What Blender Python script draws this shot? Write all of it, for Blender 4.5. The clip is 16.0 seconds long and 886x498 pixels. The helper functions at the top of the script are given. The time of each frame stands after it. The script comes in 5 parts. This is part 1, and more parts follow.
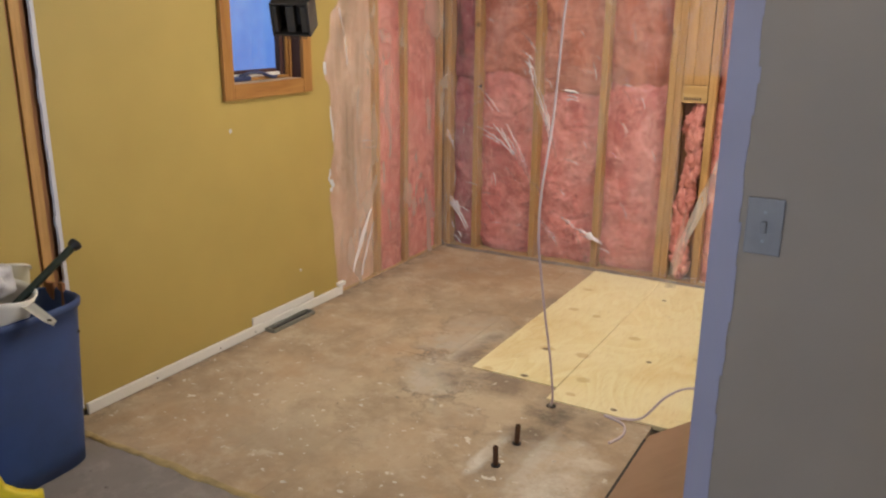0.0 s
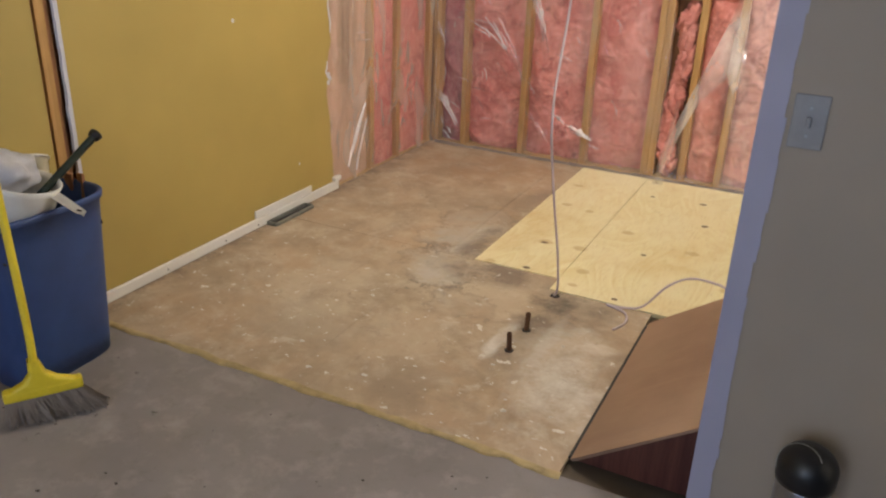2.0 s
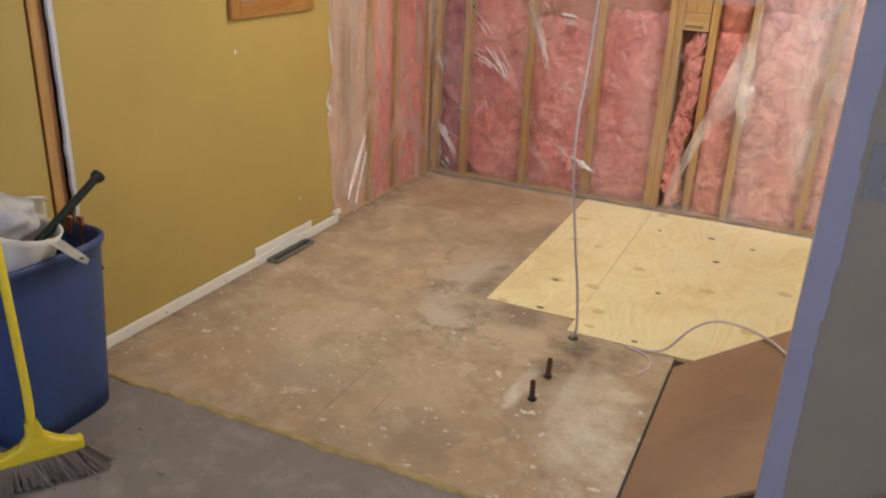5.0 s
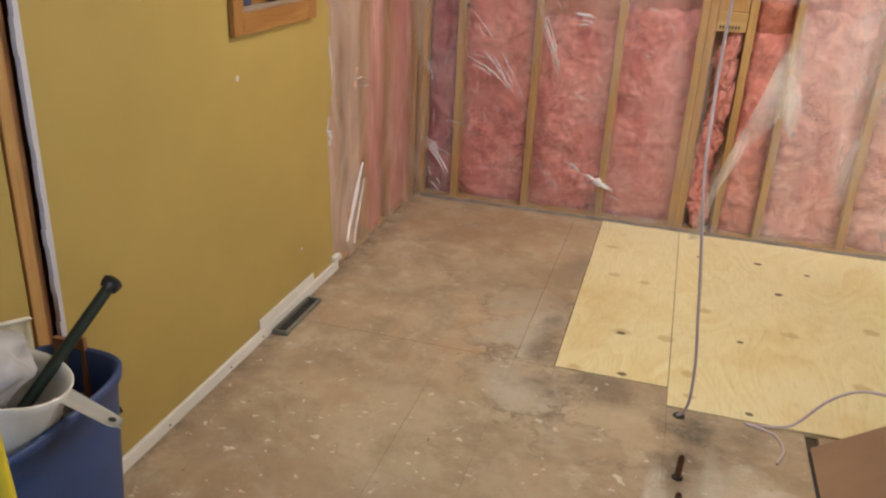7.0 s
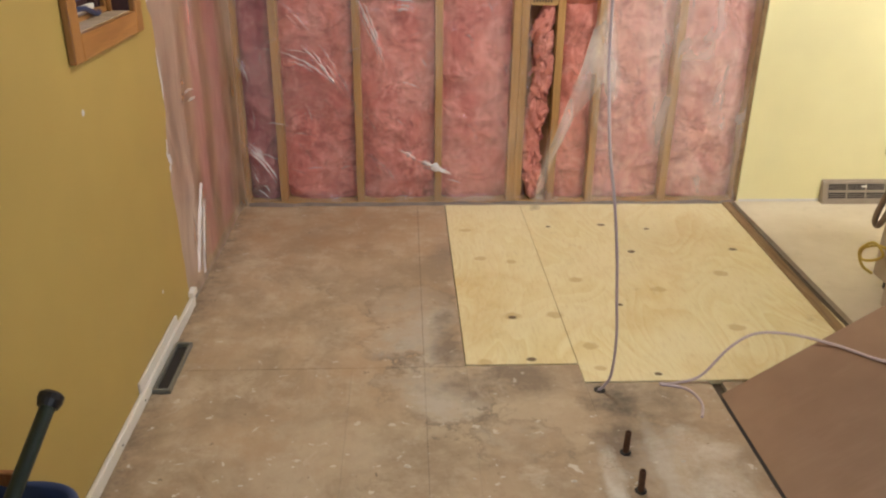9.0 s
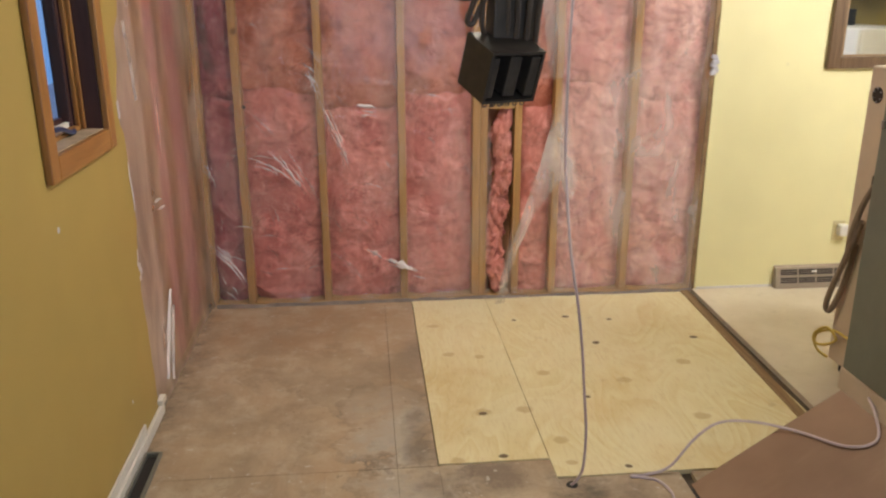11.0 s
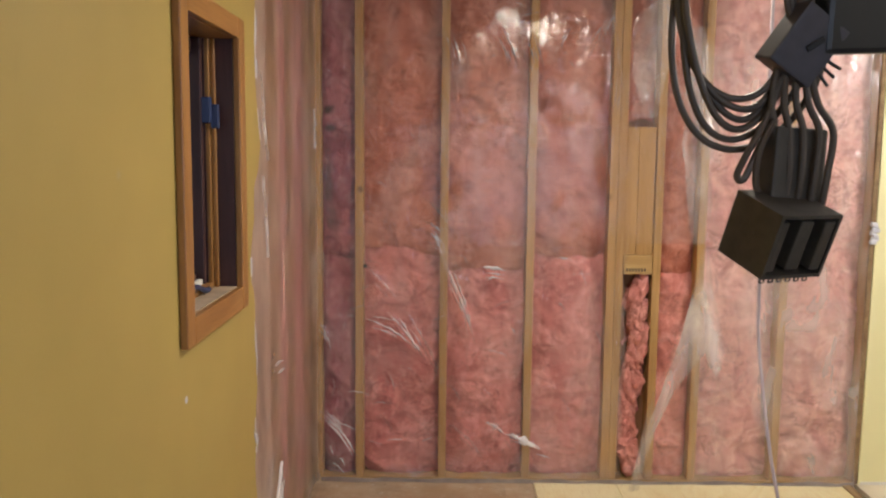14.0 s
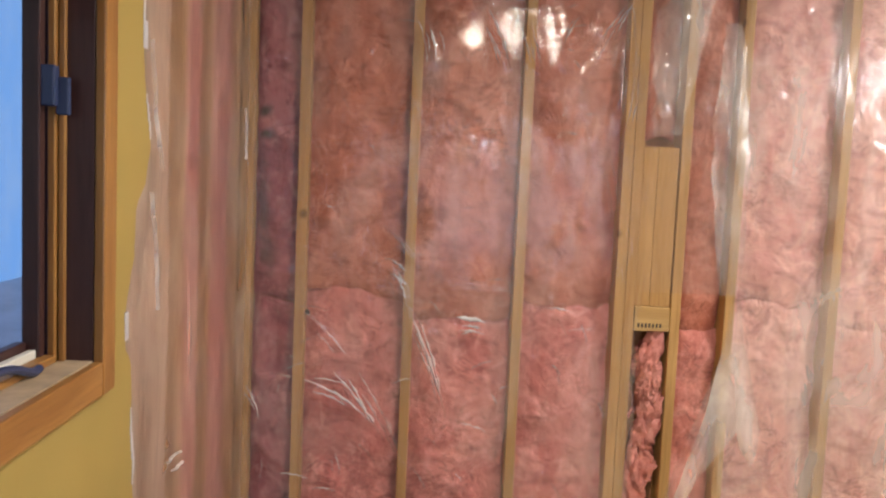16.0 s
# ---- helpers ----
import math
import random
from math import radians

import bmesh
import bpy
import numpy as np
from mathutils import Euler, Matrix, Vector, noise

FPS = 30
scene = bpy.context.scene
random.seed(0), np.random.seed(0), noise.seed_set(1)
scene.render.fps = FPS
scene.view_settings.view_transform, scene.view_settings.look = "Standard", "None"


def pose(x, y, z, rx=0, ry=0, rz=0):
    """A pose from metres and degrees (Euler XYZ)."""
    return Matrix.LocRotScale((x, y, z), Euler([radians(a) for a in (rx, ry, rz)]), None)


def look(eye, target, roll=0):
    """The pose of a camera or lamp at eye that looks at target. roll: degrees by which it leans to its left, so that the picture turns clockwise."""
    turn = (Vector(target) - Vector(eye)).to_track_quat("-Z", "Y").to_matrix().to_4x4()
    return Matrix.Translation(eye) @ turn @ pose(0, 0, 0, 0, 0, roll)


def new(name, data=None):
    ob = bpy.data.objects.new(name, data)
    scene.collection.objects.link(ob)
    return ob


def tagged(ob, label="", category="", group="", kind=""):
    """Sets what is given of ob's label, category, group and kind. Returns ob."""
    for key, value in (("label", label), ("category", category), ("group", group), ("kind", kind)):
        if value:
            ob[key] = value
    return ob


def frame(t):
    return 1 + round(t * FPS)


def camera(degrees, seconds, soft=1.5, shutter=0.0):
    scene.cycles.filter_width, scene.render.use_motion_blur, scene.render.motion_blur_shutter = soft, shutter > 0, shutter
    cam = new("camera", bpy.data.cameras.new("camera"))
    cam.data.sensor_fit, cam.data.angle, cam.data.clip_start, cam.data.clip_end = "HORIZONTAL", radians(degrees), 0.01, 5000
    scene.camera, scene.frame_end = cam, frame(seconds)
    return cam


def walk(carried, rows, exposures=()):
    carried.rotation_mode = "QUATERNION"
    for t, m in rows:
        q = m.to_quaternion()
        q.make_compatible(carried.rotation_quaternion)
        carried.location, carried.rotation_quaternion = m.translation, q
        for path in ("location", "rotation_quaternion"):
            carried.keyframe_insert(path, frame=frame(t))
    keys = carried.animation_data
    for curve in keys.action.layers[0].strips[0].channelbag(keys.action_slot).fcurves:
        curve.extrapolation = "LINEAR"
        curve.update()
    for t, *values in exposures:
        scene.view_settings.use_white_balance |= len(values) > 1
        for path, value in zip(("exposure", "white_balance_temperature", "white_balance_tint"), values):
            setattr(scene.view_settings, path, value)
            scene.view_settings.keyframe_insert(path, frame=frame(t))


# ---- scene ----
cam = camera(57.3, 16.0, 2.2)
PATH = [
    (0, (0.019, 0.742, 1.486), (-0.928, 2.411, 0.924), 0.5),
    (0.5, (0.053, 0.781, 1.476), (-0.898, 2.421, 0.837), 0.6),
    (1, (0.053, 0.82, 1.471), (-0.904, 2.414, 0.736), 0.5),
    (1.5, (-0.026, 0.705, 1.474), (-0.926, 2.315, 0.699), 1.3),
    (2, (-0.138, 0.576, 1.49), (-0.944, 2.224, 0.694), 2.0),
    (2.5, (-0.115, 0.552, 1.503), (-0.873, 2.231, 0.724), 1.6),
    (3, (-0.056, 0.545, 1.518), (-0.801, 2.239, 0.761), 1.4),
    (3.5, (-0.018, 0.543, 1.529), (-0.779, 2.238, 0.79), 1.0),
    (4, (-0.064, 0.538, 1.517), (-0.832, 2.23, 0.776), 1.8),
    (4.2, (-0.127, 0.539, 1.505), (-0.902, 2.227, 0.763), 2.2),
    (6.3, (-0.841, 0.973, 1.516), (-1.461, 2.714, 0.749), 4.5),
    (6.5, (-0.963, 1.011, 1.519), (-1.522, 2.776, 0.764), 4.2),
    (7, (-1.204, 1.072, 1.504), (-1.694, 2.849, 0.729), 2.9),
    (7.5, (-1.404, 1.198, 1.496), (-1.782, 3.0, 0.717), 1.6),
    (8, (-1.578, 1.215, 1.488), (-1.691, 3.047, 0.693), 1.1),
    (8.2, (-1.652, 1.213, 1.507), (-1.699, 3.041, 0.696), 1.1),
    (10.3, (-1.684, 1.156, 1.554), (-1.526, 2.983, 0.757), 0.2),
    (10.5, (-1.68, 1.152, 1.57), (-1.511, 3.002, 0.826), 0.2),
    (11, (-1.695, 1.143, 1.599), (-1.512, 3.04, 0.991), -0.1),
    (11.5, (-1.7, 1.153, 1.62), (-1.516, 3.083, 1.129), -0.7),
    (12, (-1.726, 1.187, 1.633), (-1.545, 3.143, 1.259), -1.0),
    (12.5, (-1.759, 1.17, 1.613), (-1.653, 3.138, 1.276), -0.3),
    (13, (-1.827, 1.173, 1.59), (-1.772, 3.144, 1.257), 0.4),
    (13.5, (-1.884, 1.252, 1.564), (-1.853, 3.226, 1.243), 0.4),
    (14, (-1.908, 1.443, 1.574), (-1.915, 3.429, 1.345), 0.6),
    (14.5, (-1.913, 1.601, 1.594), (-1.944, 3.589, 1.376), 1.6),
    (15, (-1.938, 1.791, 1.57), (-1.944, 3.78, 1.366), 1.9),
    (15.5, (-1.96, 2.022, 1.58), (-1.9, 4.012, 1.396), 2.2),
    (16, (-1.941, 2.269, 1.554), (-1.845, 4.26, 1.387), 2.5),
]
EXPOSURES = [(0, 0.20), (2, 0.18), (7, 0.13), (8.2, 0.07), (10.5, 0.0), (12, -0.30), (13, -0.27), (14.5, 0.15), (15.3, 0.27), (16, 0.18)]
walk(cam, [(t, look(eye, target, roll)) for t, eye, target, roll in PATH], EXPOSURES)

# ---- world and lights ----
world = bpy.data.worlds.new("dusk")
scene.world = world
world.use_nodes = True
wn = world.node_tree.nodes
sky = wn.new("ShaderNodeTexSky")
sky.sky_type, sky.sun_disc, sky.sun_elevation, sky.sun_rotation = "NISHITA", False, radians(14), radians(90)
wn["Background"].inputs[1].default_value = 0.15
world.node_tree.links.new(sky.outputs[0], wn["Background"].inputs[0])


def area_lamp(name, m, size_x, size_y, watts, colour):
    data = bpy.data.lights.new(name, "AREA")
    data.shape, data.size, data.size_y, data.energy, data.color = "RECTANGLE", size_x, size_y, watts, colour
    ob = new(name, data)
    ob.matrix_world = m
    return ob


WX, BY, CEIL = -2.535, 5.257, 2.42      # window wall face, stud wall face, ceiling


def bulb(name, place, watts, colour, radius):
    data = bpy.data.lights.new(name, "POINT")
    data.energy, data.color, data.shadow_soft_size = watts, colour, radius
    ob = new(name, data)
    ob.location = place
    return ob


bulb("ceiling_lamp_light", (1.15, 3.75, 2.20), 106, (1.0, 0.975, 0.975), 0.16)
area_lamp("dining_lamp_light", pose(-1.32, 3.70, 2.395, 0, 0, 0), 0.26, 0.26, 25, (1.0, 0.91, 0.77))
bulb("kitchen_lamp_light", (2.0, 1.3, 2.2), 34, (1.0, 0.95, 0.88), 0.14)
bulb("hall_lamp_light", (-0.9, -1.5, 2.20), 35, (0.96, 0.95, 0.98), 0.09)
# bluish daylight inferred from behind the camera; its window is never in view
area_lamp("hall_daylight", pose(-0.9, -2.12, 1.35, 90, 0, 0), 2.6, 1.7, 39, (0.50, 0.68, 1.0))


# ---- small building kit ----
def mesh_of(bm, name, smooth=False):
    me = bpy.data.meshes.new(name)
    bm.normal_update()
    bm.to_mesh(me)
    bm.free()
    if smooth:
        me.polygons.foreach_set("use_smooth", [True] * len(me.polygons))
    return me


def part(name, bm, material, parent=None, label="", smooth=False):
    ob = new(name, mesh_of(bm, name, smooth))
    ob.data.materials.append(material)
    if parent:
        ob.parent = parent
    if label:
        ob["label"] = label
    return ob


def empty(name, x=0, y=0, z=0):
    ob = new(name)
    ob.empty_display_size = 0.1
    ob.location = (x, y, z)
    return ob


def box(x0, y0, z0, x1, y1, z1, bevel=0.0, segments=1, bm=None, turn=None):
    own = bmesh.new()
    bmesh.ops.create_cube(own, size=1)
    bmesh.ops.transform(own, matrix=Matrix.Translation(((x0 + x1) / 2, (y0 + y1) / 2, (z0 + z1) / 2)) @ Matrix.Diagonal((x1 - x0, y1 - y0, z1 - z0, 1)), verts=own.verts)
    if bevel:
        bmesh.ops.bevel(own, geom=own.edges[:], offset=bevel, segments=segments, affect="EDGES", profile=0.6)
    if turn is not None:
        bmesh.ops.transform(own, matrix=turn, verts=own.verts)
    if bm is None:
        return own
    join(bm, own)
    return bm


def join(bm, other):
    me = bpy.data.meshes.new("tmp")
    other.to_mesh(me)
    other.free()
    bm.from_mesh(me)
    bpy.data.meshes.remove(me)


def prism(points, y0, y1):
    """A prism over a polygon in x and z, between two y."""
    bm = bmesh.new()
    a = [bm.verts.new((x, y0, z)) for x, z in points]
    b = [bm.verts.new((x, y1, z)) for x, z in points]
    bm.faces.new(a)
    bm.faces.new(b[::-1])
    for i in range(len(a)):
        j = (i + 1) % len(a)
        bm.faces.new((a[i], b[i], b[j], a[j]))
    bmesh.ops.recalc_face_normals(bm, faces=bm.faces)
    return bm


def lathe(profile, n=32, x=0, y=0, z=0):
    """A body of revolution; profile is (radius, height) from bottom to top."""
    bm = bmesh.new()
    rings = []
    for r, h in profile:
        rings.append([bm.verts.new((x + r * math.cos(2 * math.pi * i / n), y + r * math.sin(2 * math.pi * i / n), z + h)) for i in range(n)])
    for a, b in zip(rings, rings[1:]):
        for i in range(n):
            bm.faces.new((a[i], a[(i + 1) % n], b[(i + 1) % n], b[i]))
    if profile[0][0] > 1e-4:
        bm.faces.new(rings[0][::-1])
    if profile[-1][0] > 1e-4:
        bm.faces.new(rings[-1])
    bmesh.ops.recalc_face_normals(bm, faces=bm.faces)
    return bm


def smooth_path(points, steps=8):
    pts = [Vector(p) for p in points]
    out = []
    for i in range(len(pts) - 1):
        p0, p1, p2, p3 = pts[max(i - 1, 0)], pts[i], pts[i + 1], pts[min(i + 2, len(pts) - 1)]
        for s in range(steps):
            t = s / steps
            out.append(0.5 * ((2 * p1) + (p2 - p0) * t + (2 * p0 - 5 * p1 + 4 * p2 - p3) * t * t + (3 * p1 - p0 - 3 * p2 + p3) * t ** 3))
    return out + [pts[-1]]


def tube(points, radius, steps=8, sides=8, bm=None, flat=1.0):
    """A round cable along a smooth line."""
    bm = bm or bmesh.new()
    path = smooth_path(points, steps)
    rings, side = [], None
    for i, p in enumerate(path):
        d = (path[min(i + 1, len(path) - 1)] - path[max(i - 1, 0)]).normalized()
        if side is None:
            side = d.orthogonal().normalized()
        side = (side - d * side.dot(d)).normalized()
        up = d.cross(side)
        rings.append([bm.verts.new(p + side * radius * math.cos(2 * math.pi * k / sides) + up * radius * flat * math.sin(2 * math.pi * k / sides)) for k in range(sides)])
    for a, b in zip(rings, rings[1:]):
        for k in range(sides):
            bm.faces.new((a[k], a[(k + 1) % sides], b[(k + 1) % sides], b[k]))
    bm.faces.new(rings[0][::-1])
    bm.faces.new(rings[-1])
    return bm


def sheet(fn, nu, nv, keep=None):
    """A grid over the unit square, placed by fn(u, v); keep(u, v) leaves cells out."""
    bm = bmesh.new()
    grid = [[bm.verts.new(fn(i / nu, j / nv)) for j in range(nv + 1)] for i in range(nu + 1)]
    for i in range(nu):
        for j in range(nv):
            if keep is None or keep((i + 0.5) / nu, (j + 0.5) / nv):
                bm.faces.new((grid[i][j], grid[i + 1][j], grid[i + 1][j + 1], grid[i][j + 1]))
    for v in [v for v in bm.verts if not v.link_faces]:
        bm.verts.remove(v)
    return bm


def nz(x, y, z=0.0, scale=1.0):
    return noise.noise((x * scale, y * scale, z * scale + 3.7))


# ---- materials ----
def material(name):
    m = bpy.data.materials.new(name)
    m.use_nodes = True
    return m, m.node_tree, m.node_tree.nodes["Principled BSDF"]


class Kit:
    """Short names for the nodes of one material."""

    def __init__(self, name, rough=0.6, metal=0.0, spec=0.5):
        self.m, self.t, self.b = material(name)
        self.b.inputs["Roughness"].default_value = rough
        self.b.inputs["Metallic"].default_value = metal
        self.b.inputs["Specular IOR Level"].default_value = spec
        self.geo = self.t.nodes.new("ShaderNodeTexCoord").outputs["Object"]

    def link(self, a, b):
        self.t.links.new(a, b)
        return self

    def coords(self, sx=1, sy=1, sz=1, turn=(0, 0, 0)):
        n = self.t.nodes.new("ShaderNodeMapping")
        n.inputs["Scale"].default_value = (sx, sy, sz)
        n.inputs["Rotation"].default_value = turn
        self.link(self.geo, n.inputs[0])
        return n.outputs[0]

    def noise(self, scale, detail=4, rough=0.6, at=None, warp=0.0):
        n = self.t.nodes.new("ShaderNodeTexNoise")
        n.inputs["Scale"].default_value, n.inputs["Detail"].default_value = scale, detail
        n.inputs["Roughness"].default_value, n.inputs["Distortion"].default_value = rough, warp
        self.link(at or self.geo, n.inputs["Vector"])
        return n.outputs["Fac"]

    def spots(self, scale, at=None, rand=1.0, flat=False):
        n = self.t.nodes.new("ShaderNodeTexVoronoi")
        n.voronoi_dimensions = "2D" if flat else "3D"
        n.inputs["Scale"].default_value = scale
        n.inputs["Randomness"].default_value = rand
        self.link(at or self.geo, n.inputs["Vector"])
        return n.outputs["Distance"]

    def ramp(self, fac, *stops):
        n = self.t.nodes.new("ShaderNodeValToRGB")
        e = n.color_ramp.elements
        while len(e) < len(stops):
            e.new(0.5)
        for el, (p, c) in zip(e, stops):
            el.position = p
            el.color = (*(c if isinstance(c, tuple) else (c, c, c)), 1)
        self.link(fac, n.inputs[0])
        return n.outputs[0]

    def mix(self, fac, a, b, kind="MIX"):
        n = self.t.nodes.new("ShaderNodeMix")
        n.data_type, n.blend_type = "RGBA", kind
        for sock, v in ((n.inputs[0], fac), (n.inputs[6], a), (n.inputs[7], b)):
            if isinstance(v, (int, float)):
                sock.default_value = v
            elif isinstance(v, tuple):
                sock.default_value = (*v, 1)
            else:
                self.link(v, sock)
        return n.outputs[2]

    def axis(self, which):
        n = self.t.nodes.new("ShaderNodeSeparateXYZ")
        self.link(self.geo, n.inputs[0])
        return n.outputs[which]

    def maths(self, op, a, b=0.0):
        n = self.t.nodes.new("ShaderNodeMath")
        n.operation = op
        for sock, v in zip(n.inputs, (a, b)):
            if isinstance(v, (int, float)):
                sock.default_value = v
            else:
                self.link(v, sock)
        return n.outputs[0]

    def colour(self, c):
        if isinstance(c, tuple):
            self.b.inputs["Base Color"].default_value = (*c, 1)
        else:
            self.link(c, self.b.inputs["Base Color"])
        return self

    def rough(self, r):
        return self.link(r, self.b.inputs["Roughness"])

    def bump(self, height, strength=0.3, distance=0.01):
        n = self.t.nodes.new("ShaderNodeBump")
        n.inputs["Strength"].default_value, n.inputs["Distance"].default_value = strength, distance
        self.link(height, n.inputs["Height"])
        self.link(n.outputs[0], self.b.inputs["Normal"])
        return self

    def calm(self, c, saturation, value=1.0):
        n = self.t.nodes.new("ShaderNodeHueSaturation")
        n.inputs["Saturation"].default_value = saturation
        n.inputs["Value"].default_value = value
        self.link(c, n.inputs["Color"])
        return n.outputs[0]

    def random(self):
        return self.t.nodes.new("ShaderNodeObjectInfo").outputs["Random"]


def painted(name, colour, mottle=0.06, rough=0.55, dirt=0.0):
    k = Kit(name, rough, spec=0.35)
    dark = tuple(c * (1 - mottle * 2.2) for c in colour)
    c = k.mix(k.ramp(k.noise(1.7, 3), (0.35, 0), (0.7, 1)), colour, dark)
    if dirt:
        c = k.mix(k.ramp(k.spots(2.3), (0.0, dirt), (0.03, 0.0)), c, (0.35, 0.33, 0.30))
        c = k.mix(k.ramp(k.noise(9, 5, 0.7), (0.66, 0.0), (0.78, dirt * 0.5)), c, tuple(v * 0.7 for v in colour))
    k.colour(c).bump(k.noise(140, 3), 0.12, 0.003)
    return k.m


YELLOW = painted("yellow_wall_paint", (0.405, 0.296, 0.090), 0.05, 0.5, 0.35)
# same yellow paint, with the whiter, stronger lamplight put into its colour
YELLOW_LAMPLIT = painted("lamplit_yellow_wall_paint", (0.80, 0.75, 0.43), 0.04, 0.5, 0.2)
TAN = painted("tan_wall_paint", (0.385, 0.324, 0.263), 0.05, 0.55)
PRIMER = painted("bare_joint_compound", (0.55, 0.55, 0.61), 0.05, 0.7, 0.3)
# bare white compound with the bluish daylight tint put into its colour
LILAC_DAYLIT = painted("bare_wall_end_compound", (0.43, 0.425, 0.55), 0.08, 0.7, 0.4)
WHITE = painted("scuffed_white_paint", (0.72, 0.70, 0.66), 0.06, 0.45, 0.6)
CEILING = painted("ceiling_paint", (0.80, 0.78, 0.74), 0.03, 0.8)


def wood(name, light, dark, scale=1.0, along="z", rough=0.55, knots=0.0):
    k = Kit(name, rough, spec=0.35)
    st = {"x": (0.6, 9, 9), "y": (9, 0.6, 9), "z": (9, 9, 0.6)}[along]
    at = k.coords(*[s * scale for s in st])
    grain = k.noise(1.6, 6, 0.62, at, 1.2)
    fine = k.noise(14, 3, 0.6, at)
    c = k.mix(k.ramp(grain, (0.36, 0), (0.66, 1)), light, dark)
    c = k.mix(k.ramp(fine, (0.45, 0), (0.75, 0.45)), c, tuple(v * 0.62 for v in dark))
    c = k.mix(k.maths("MULTIPLY", k.random(), 0.22), c, dark)
    if knots:
        c = k.mix(k.ramp(k.spots(knots), (0.03, 0.85), (0.07, 0.0)), c, tuple(v * 0.35 for v in dark))
    k.colour(c).bump(fine, 0.2, 0.002)
    return k.m


STUD = wood("framing_lumber", (0.50, 0.30, 0.115), (0.37, 0.195, 0.062), 1.0, "z", 0.65, 3.0)
STUD_FLAT = wood("framing_lumber_flat", (0.54, 0.36, 0.155), (0.41, 0.245, 0.09), 1.0, "x", 0.65)
STUD_FLAT_Y = wood("framing_lumber_sole", (0.54, 0.36, 0.155), (0.41, 0.245, 0.09), 1.0, "y", 0.65)
OLD_STUD = wood("weathered_lumber", (0.42, 0.20, 0.09), (0.20, 0.085, 0.04), 1.0, "z", 0.7)
OAK = wood("varnished_oak", (0.40, 0.205, 0.062), (0.27, 0.12, 0.033), 1.2, "z", 0.35)
OAK_Y = wood("varnished_oak_rail", (0.40, 0.205, 0.062), (0.27, 0.12, 0.033), 1.2, "y", 0.35)
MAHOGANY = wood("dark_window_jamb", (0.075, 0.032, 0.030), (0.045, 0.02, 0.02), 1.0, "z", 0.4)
REDWOOD = wood("dark_red_veneer", (0.15, 0.055, 0.04), (0.075, 0.026, 0.022), 1.3, "z", 0.4)
PINE_EDGE = wood("trim_edge_wood", (0.32, 0.22, 0.11), (0.17, 0.10, 0.05), 1.0, "y", 0.7)
FRAME_WOOD = wood("mirror_frame_finish", (0.20, 0.13, 0.075), (0.10, 0.06, 0.035), 1.5, "z", 0.35)


def hardboard():
    k = Kit("brown_hardboard", 0.5, spec=0.4)
    c = k.mix(k.ramp(k.noise(2.2, 4), (0.3, 0), (0.7, 1)), (0.33, 0.215, 0.14), (0.235, 0.145, 0.092))
    c = k.mix(k.ramp(k.noise(5, 5, 0.7, k.coords(0.4, 3, 1)), (0.5, 0), (0.8, 0.5)), c, (0.35, 0.235, 0.155))
    k.colour(c).bump(k.noise(120, 3), 0.1, 0.002)
    return k.m


HARDBOARD = hardboard()


